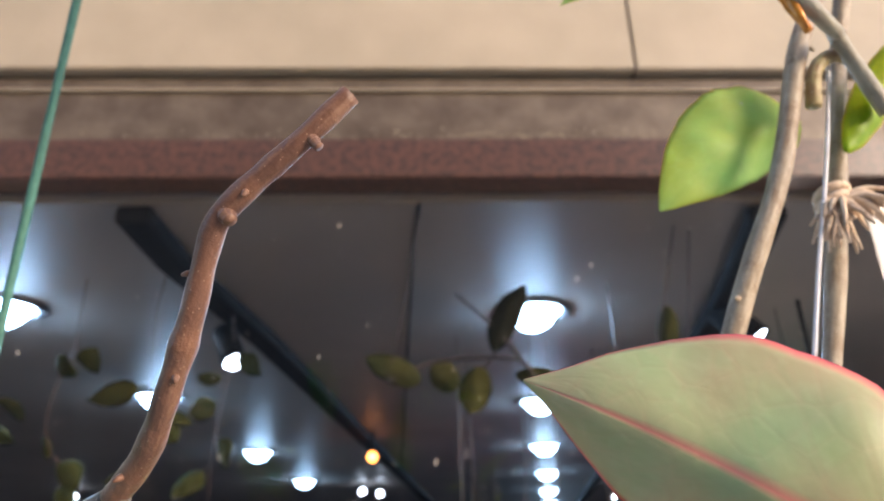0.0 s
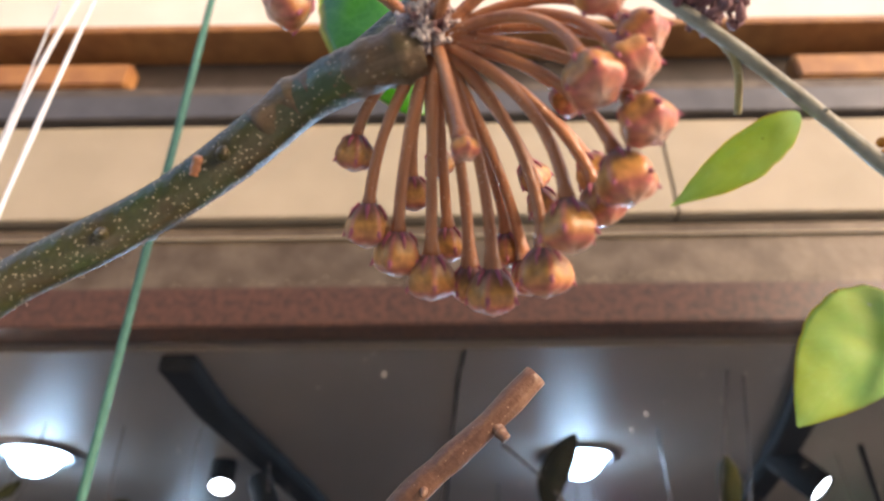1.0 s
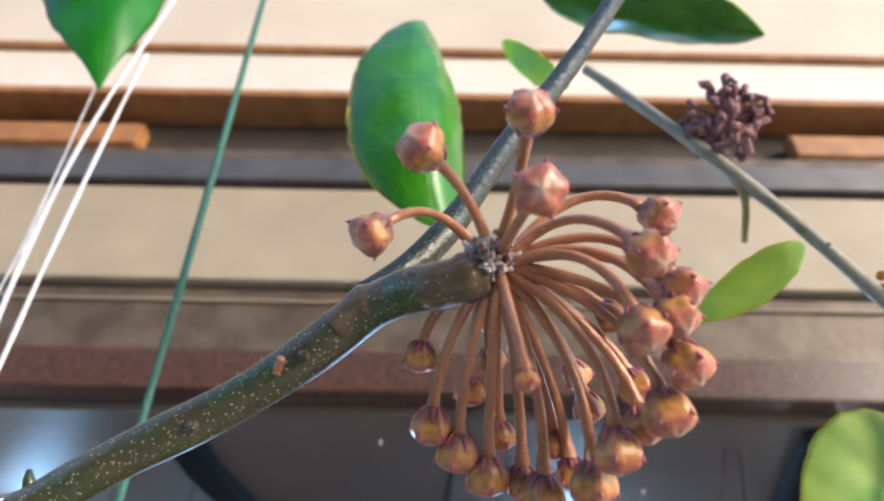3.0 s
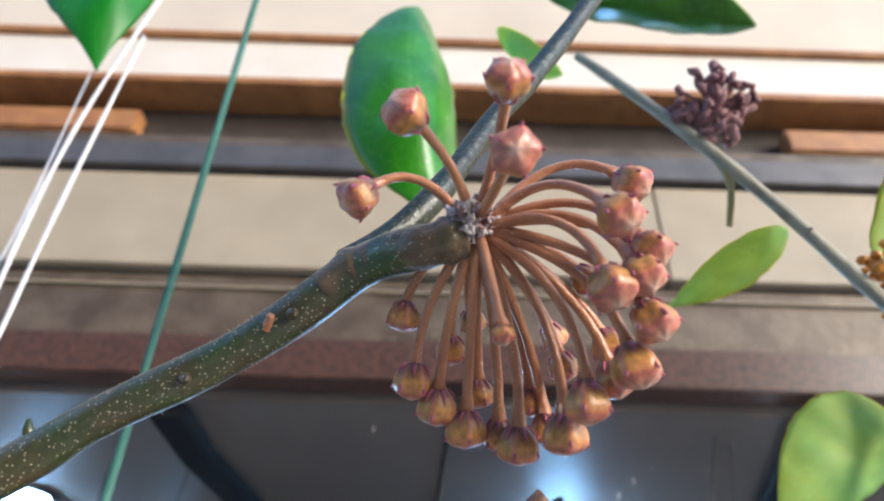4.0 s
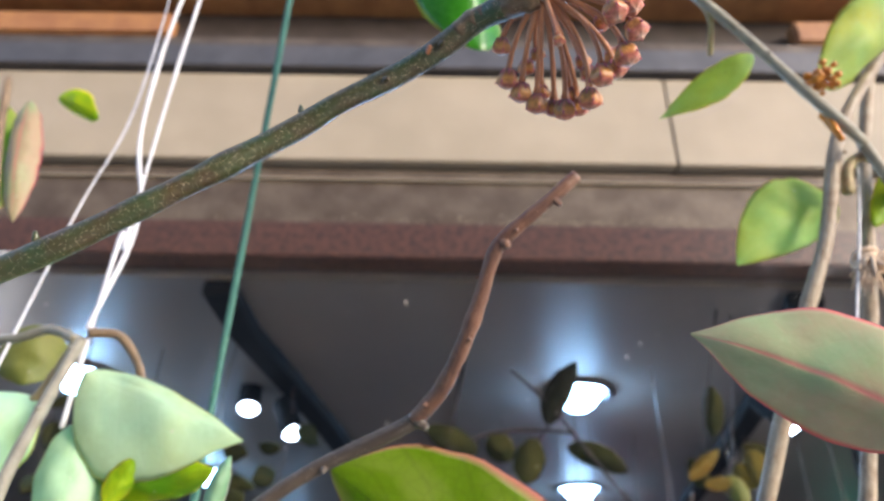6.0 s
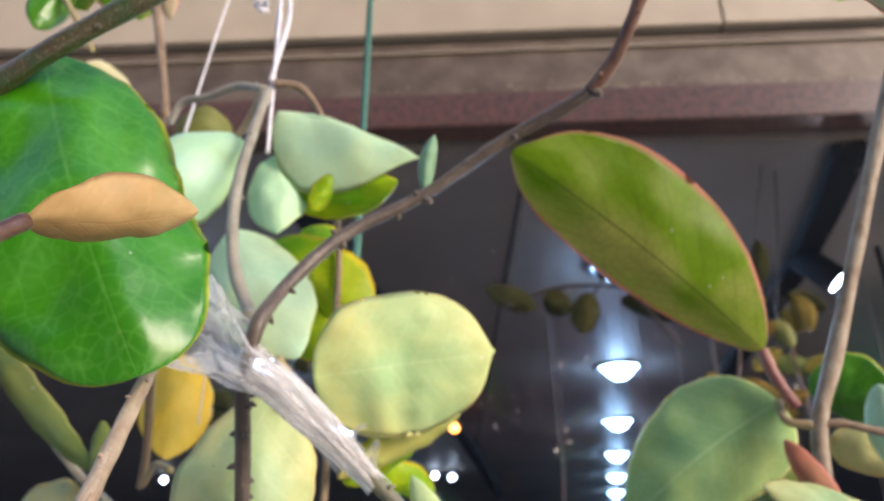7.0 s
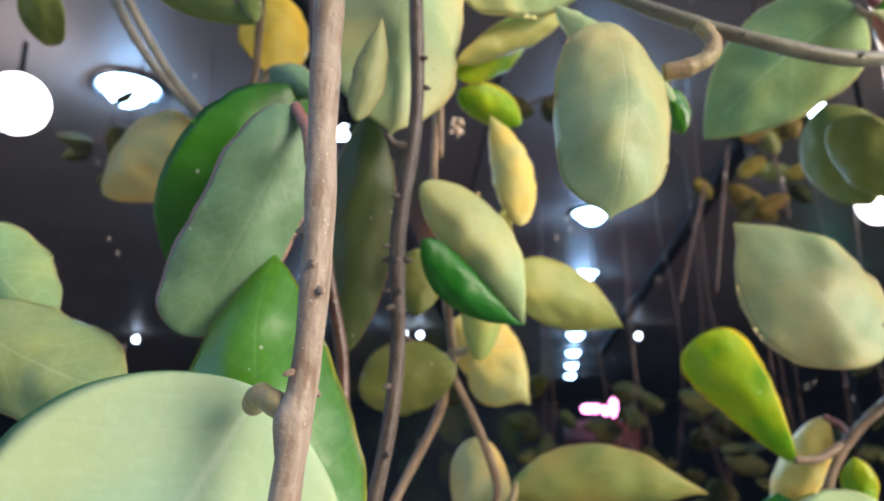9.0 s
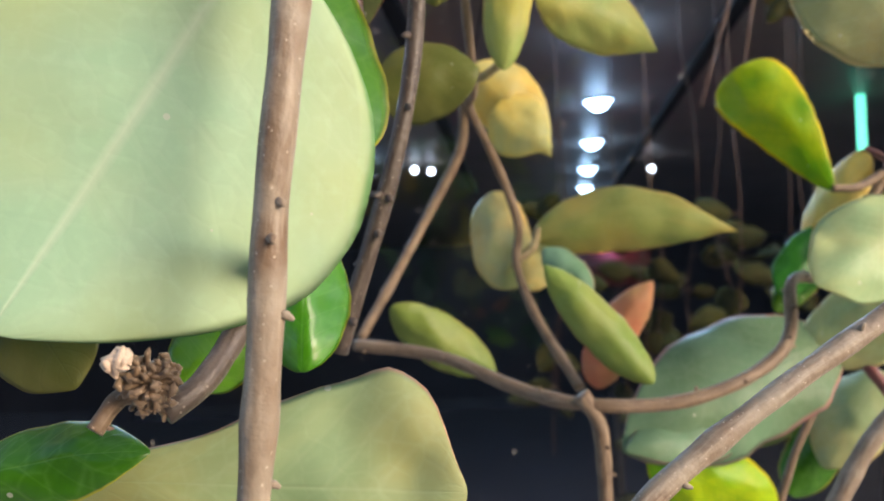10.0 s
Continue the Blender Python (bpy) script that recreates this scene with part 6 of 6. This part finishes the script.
stem(right_bush, [(-0.1243, 0.0850, 1.2993), (-0.1172, 0.0870, 1.3054), (-0.0992, 0.0920, 1.3163), (-0.0753, 0.0980, 1.3292)], 0.00180, 0.00180, M_STEMPALE, "stem", 3)
stem(right_bush, [(-0.0316, 0.2500, 1.2545), (-0.0220, 0.2500, 1.2780), (-0.0058, 0.2500, 1.3055)], 0.00150, 0.00140, M_STEM, "stem")
stem(right_bush, [(-0.0468, 0.1800, 1.2743), (-0.0368, 0.1800, 1.2901), (-0.0270, 0.1800, 1.3001)], 0.00250, 0.00250, M_STEMPALE, "stem")
stem(right_bush, [(-0.0032, 0.2500, 1.3135), (0.0013, 0.2450, 1.3037), (0.0056, 0.2400, 1.2943)], 0.00210, 0.00200, M_PLUM, "petiole")

low_vine = thing("hoya_vine", "low hoya growth with broad pale and bright green leaves", "plant")
leaf(low_vine, (-0.2070, 0.0880, 1.3090), (-0.1450, 0.0880, 1.3050), 0.0350, (0.05, -0.95, 0.30), L_PALEPINK, 0.02, 0.1, "paddle", wavy=0.10, bow=0.0, twist=0.1, dent=1.5, fold=0.08)
leaf(low_vine, (-0.2160, 0.0840, 1.3085), (-0.1885, 0.0840, 1.3130), 0.0120, (0.05, -0.90, 0.40), L_GREEN, 0.06, 0.2)
leaf(low_vine, (-0.1891, 0.1000, 1.3198), (-0.1826, 0.1100, 1.3340), 0.0142, (0.47, -0.81, 0.36), L_GREEN, 0.06, 0.2)
leaf(low_vine, (-0.1706, 0.1000, 1.3217), (-0.1694, 0.1100, 1.3470), 0.0150, (0.20, -0.90, 0.39), L_GREEN, 0.06, 0.2)
leaf(low_vine, (-0.2110, 0.0880, 1.3370), (-0.1992, 0.0850, 1.3219), 0.0140, (0.24, -0.81, 0.53), L_OLIVE, 0.06, 0.2)
stem(low_vine, [(-0.1831, 0.0750, 1.3197), (-0.1791, 0.0780, 1.3227), (-0.1758, 0.0840, 1.3297), (-0.1730, 0.0840, 1.3350), (-0.1692, 0.0740, 1.3405), (-0.1656, 0.0600, 1.3432)], 0.00185, 0.00150, M_STEMDARK, "stem")
stem(low_vine, [(-0.1895, 0.0700, 1.3183), (-0.1873, 0.0720, 1.3219), (-0.1840, 0.0730, 1.3222), (-0.1824, 0.0750, 1.3200)], 0.00110, 0.00120, M_STEM, "stem", 6)
crumple(low_vine, "dry_node", (-0.1829, 0.0700, 1.3238), 0.0036, 110, 0.0008, M_STEM, 41)
crumple(low_vine, "film_scrap", (-0.1849, 0.0660, 1.3268), 0.0013, 16, 0.0012, M_JUTE, 42)

white_string = thing("white_string", "taut white plastic string holding up the vine", "string")
stem(white_string, [(-0.1608, 0.1900, 1.9639), (-0.1754, 0.1900, 1.8487), (-0.1765, 0.1900, 1.7626), (-0.1613, 0.1800, 1.7092), (-0.1624, 0.1680, 1.6566)], 0.00095, 0.00095, M_STRING, "strand", 0, 0.12, 8)

white_string_pair = thing("white_string_pair", "taut white plastic string beside the vine's knot", "string")
stem(white_string_pair, [(-0.1645, 0.1900, 1.9044), (-0.1683, 0.1900, 1.7972), (-0.1694, 0.1900, 1.7012), (-0.1650, 0.1780, 1.7047), (-0.1621, 0.1700, 1.6655), (-0.1596, 0.1650, 1.6217)], 0.00085, 0.00085, M_STRING, "strand", 0, 0.12, 8)

thin_string = thing("thin_string", "thin white string running down to the leaves", "string")
stem(thin_string, [(-0.1879, 0.2000, 1.8923), (-0.1890, 0.2020, 1.7840), (-0.1982, 0.2000, 1.7289), (-0.2071, 0.1950, 1.6440)], 0.00050, 0.00050, M_STRING, "strand", 0, 0.12, 8)

green_cord = thing("green_cord", "thin green cord hanging straight down", "string")
stem(green_cord, [(-0.1302, 0.2152, 2.10), (-0.1325, 0.2211, 1.90), (-0.1349, 0.2271, 1.70), (-0.1366, 0.2316, 1.55)], 0.00165, 0.00165, M_GSTRING, "strand", 0, 0.06, 8)

thread_line = thing("thread_line", "fine white thread hanging through the leaves", "string")
stem(thread_line, [(-0.1852, 0.2000, 1.5636), (-0.1854, 0.2000, 1.5299)], 0.00025, 0.00025, M_STRING, "strand", 0, 0.12, 8)
crumple(white_string, "knot", (-0.1735, 0.1780, 1.7048), 0.003, 14, 0.0018, M_STRING, 8)
jute = thing("jute_knot", "frayed beige jute knot tied round a hoya stem", "knot")
fray(jute, (0.1034, 0.1620, 1.6840), 0.0037, 0.0115, 80, M_JUTE, 9)

tie = thing("twist_tie", "dark twist tie binding two hoya stems", "tie")
stem(tie, [(-0.1702, 0.0600, 1.4686), (-0.1631, 0.0580, 1.4694), (-0.1568, 0.0580, 1.4703), (-0.1556, 0.0660, 1.4725), (-0.1618, 0.0720, 1.4729), (-0.1643, 0.0660, 1.4711), (-0.1568, 0.0580, 1.4696), (-0.1552, 0.0660, 1.4716)], 0.00062, 0.00055, M_WIRE, "wire")
film_wrap([(-0.1599, 0.1100, 1.5400), (-0.1536, 0.1110, 1.5351), (-0.1427, 0.1130, 1.5264), (-0.1335, 0.1140, 1.5200), (-0.1245, 0.1160, 1.5124), (-0.1163, 0.1180, 1.5042), (-0.1108, 0.1190, 1.4989)])

# plants reflected in the window, built as dark-coloured plants behind the pane
mirrored_plant = thing("hoya_vine", "hoya branch mirrored in the glass, built behind it and coloured dim", "plant")
leaf(mirrored_plant, (0.0811, 0.8300, 1.8399), (0.1235, 0.8300, 1.9241), 0.034, (0.02, -1.00, -0.01), L_SILHOUETTE, 0.06, 0.2)
leaf(mirrored_plant, (0.0650, 0.8400, 1.8263), (0.0527, 0.8400, 1.7696), 0.0384, (-0.04, -1.00, 0.01), L_MIRRORED, 0.06, 0.2)
leaf(mirrored_plant, (0.1065, 0.8400, 1.8163), (0.1776, 0.8400, 1.7872), 0.0307, (-0.22, -0.81, -0.54), L_MIRRORED, 0.06, 0.2)
leaf(mirrored_plant, (0.0097, 0.8400, 1.8267), (0.0379, 0.8400, 1.7977), 0.0355, (-0.14, -0.98, -0.14), L_MIRRORED, 0.06, 0.2)
leaf(mirrored_plant, (-0.0035, 0.8400, 1.8075), (-0.0685, 0.8400, 1.8372), 0.0329, (-0.02, -1.00, -0.04), L_MIRRORED, 0.06, 0.2)
stem(mirrored_plant, [(-0.0421, 0.8400, 1.8078), (-0.0190, 0.8200, 1.9157), (-0.0009, 0.7950, 2.0410), (0.0011, 0.7950, 2.0000)], 0.0011, 0.0011, M_WIRE, "wire")
stem(mirrored_plant, [(0.0382, 0.8300, 1.9119), (0.0829, 0.8300, 1.8699), (0.1157, 0.8300, 1.8266), (0.1765, 0.8400, 1.7505)], 0.00200, 0.00200, M_WIRE, "stem")
stem(mirrored_plant, [(-0.0421, 0.8400, 1.8078), (0.0098, 0.8400, 1.8300), (0.0622, 0.8400, 1.8362), (0.1144, 0.8400, 1.8338)], 0.00225, 0.00225, M_WIRE, "stem")
stem(mirrored_plant, [(0.0843, 0.8300, 1.8399), (0.0713, 0.8400, 1.8230), (0.0640, 0.8400, 1.8070)], 0.00150, 0.00150, M_WIRE, "stem")

mirrored_hanger = thing("hoya_vine", "mirrored hanging plant on two black wires, built behind the glass", "plant")
stem(mirrored_hanger, [(0.3395, 0.8000, 2.1216), (0.2757, 0.8600, 1.8166)], 0.00110, 0.00110, M_WIRE, "wire")
stem(mirrored_hanger, [(0.3410, 0.8000, 2.1215), (0.3320, 0.8600, 1.9132), (0.3013, 0.8600, 1.7652)], 0.00110, 0.00110, M_WIRE, "wire")
leaf(mirrored_hanger, (0.3029, 0.8600, 1.9061), (0.2943, 0.8600, 1.8364), 0.0255, (-0.31, -0.95, 0.04), L_MIRRORED, 0.06, 0.2)
leaf(mirrored_hanger, (0.2561, 0.8600, 1.7844), (0.2986, 0.8600, 1.8231), 0.0189, (-0.04, -1.00, 0.05), L_DIM, 0.06, 0.2)
leaf(mirrored_hanger, (0.3351, 0.8600, 1.8228), (0.3482, 0.8600, 1.7743), 0.0306, (-0.40, -0.91, -0.11), L_DIM, 0.06, 0.2)
leaf(mirrored_hanger, (0.3027, 0.8600, 1.7905), (0.3213, 0.8600, 1.7527), 0.0256, (-0.35, -0.92, -0.17), L_OLIVE, 0.06, 0.2)
leaf(mirrored_hanger, (0.2745, 0.8600, 1.7780), (0.3145, 0.8600, 1.7840), 0.0186, (0.02, -0.99, -0.14), L_DIM, 0.06, 0.2)
leaf(mirrored_hanger, (0.2788, 0.8700, 1.7768), (0.2632, 0.8700, 1.8148), 0.0238, (-0.38, -0.91, -0.16), L_MIRRORED, 0.06, 0.2)
leaf(mirrored_hanger, (0.3204, 0.8700, 1.8070), (0.3400, 0.8700, 1.7768), 0.0264, (-0.39, -0.89, -0.25), L_DIM, 0.06, 0.2)
leaf(mirrored_hanger, (0.2702, 0.8700, 1.7260), (0.3107, 0.8700, 1.7547), 0.0232, (-0.01, -1.00, 0.02), L_DIM, 0.06, 0.2)
leaf(mirrored_hanger, (0.2863, 0.8700, 1.6980), (0.2586, 0.8700, 1.6573), 0.0225, (-0.16, -0.98, 0.11), L_MIRRORED, 0.06, 0.2)
leaf(mirrored_hanger, (0.2895, 0.8700, 1.6775), (0.3348, 0.8700, 1.6980), 0.0226, (0.00, -1.00, -0.00), L_DIM, 0.06, 0.2)
leaf(mirrored_hanger, (0.3321, 0.8700, 1.8301), (0.3787, 0.8700, 1.8068), 0.0267, (-0.20, -0.90, -0.40), L_MIRRORED, 0.06, 0.2)
leaf(mirrored_hanger, (0.3335, 0.8700, 1.7260), (0.3731, 0.8700, 1.7474), 0.0205, (-0.00, -1.00, 0.00), L_DIM, 0.06, 0.2)
leaf(mirrored_hanger, (0.2578, 0.8800, 1.7185), (0.3194, 0.8800, 1.6696), 0.0325, (-0.31, -0.87, -0.38), L_DIM, 0.06, 0.2)
leaf(mirrored_hanger, (0.3416, 0.8800, 1.7171), (0.3683, 0.8800, 1.6926), 0.0217, (-0.36, -0.85, -0.39), L_MIRRORED, 0.06, 0.2)
leaf(mirrored_hanger, (0.2131, 0.8800, 1.7274), (0.2326, 0.8800, 1.6989), 0.0196, (-0.39, -0.88, -0.27), L_DIM, 0.06, 0.2)
leaf(mirrored_hanger, (0.2916, 0.8800, 1.7424), (0.3581, 0.8800, 1.7250), 0.0252, (-0.11, -0.89, -0.44), L_OLIVE, 0.06, 0.2)
stem(mirrored_hanger, [(0.2607, 0.8700, 1.7715), (0.2410, 0.8700, 1.6755), (0.2205, 0.8700, 1.5697)], 0.00200, 0.00150, M_STEMB, "runner")
stem(mirrored_hanger, [(0.2234, 0.8700, 1.7153), (0.1948, 0.8700, 1.6300), (0.1720, 0.8700, 1.5559)], 0.00200, 0.00150, M_STEMB, "runner")
stem(mirrored_hanger, [(0.3208, 0.8700, 1.7623), (0.3292, 0.8700, 1.6661)], 0.00200, 0.00150, M_STEMB, "runner")



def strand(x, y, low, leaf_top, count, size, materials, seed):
    """A thin mirrored runner, built trailing from the ceiling behind the glass, with small leaves on its lower part."""
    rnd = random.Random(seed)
    e = thing("hoya_vine", "thin mirrored hoya runner with small leaves coloured dim, behind glass", "plant", "trailing runners in the shop")
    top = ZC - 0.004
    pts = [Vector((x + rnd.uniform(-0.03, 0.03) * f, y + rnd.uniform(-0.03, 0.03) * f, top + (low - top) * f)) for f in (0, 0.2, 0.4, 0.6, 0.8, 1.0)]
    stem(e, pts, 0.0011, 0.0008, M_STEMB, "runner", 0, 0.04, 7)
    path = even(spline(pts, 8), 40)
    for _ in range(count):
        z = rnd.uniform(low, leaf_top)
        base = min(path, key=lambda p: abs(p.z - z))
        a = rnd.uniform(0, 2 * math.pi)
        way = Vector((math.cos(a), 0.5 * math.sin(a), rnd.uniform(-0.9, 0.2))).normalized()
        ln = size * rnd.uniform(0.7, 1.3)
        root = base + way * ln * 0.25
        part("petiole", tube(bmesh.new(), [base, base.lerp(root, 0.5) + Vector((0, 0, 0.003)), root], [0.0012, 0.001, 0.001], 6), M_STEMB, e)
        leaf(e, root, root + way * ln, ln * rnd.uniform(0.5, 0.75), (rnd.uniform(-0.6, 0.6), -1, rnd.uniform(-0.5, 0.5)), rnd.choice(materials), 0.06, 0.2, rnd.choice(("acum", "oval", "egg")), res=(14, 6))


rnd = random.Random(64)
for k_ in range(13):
    strand(0.06 + 0.046 * k_ + rnd.uniform(-0.02, 0.02), rnd.uniform(1.0, 1.45), rnd.uniform(0.95, 1.2), rnd.uniform(1.40, 1.55), 9, 0.055, (L_MIRRORED,), 100 + k_)
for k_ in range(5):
    strand(-0.66 + 0.095 * k_ + rnd.uniform(-0.02, 0.02), rnd.uniform(0.92, 1.1), rnd.uniform(1.70, 1.78), 1.93, 5, 0.05, (L_MIRRORED,), 140 + k_)
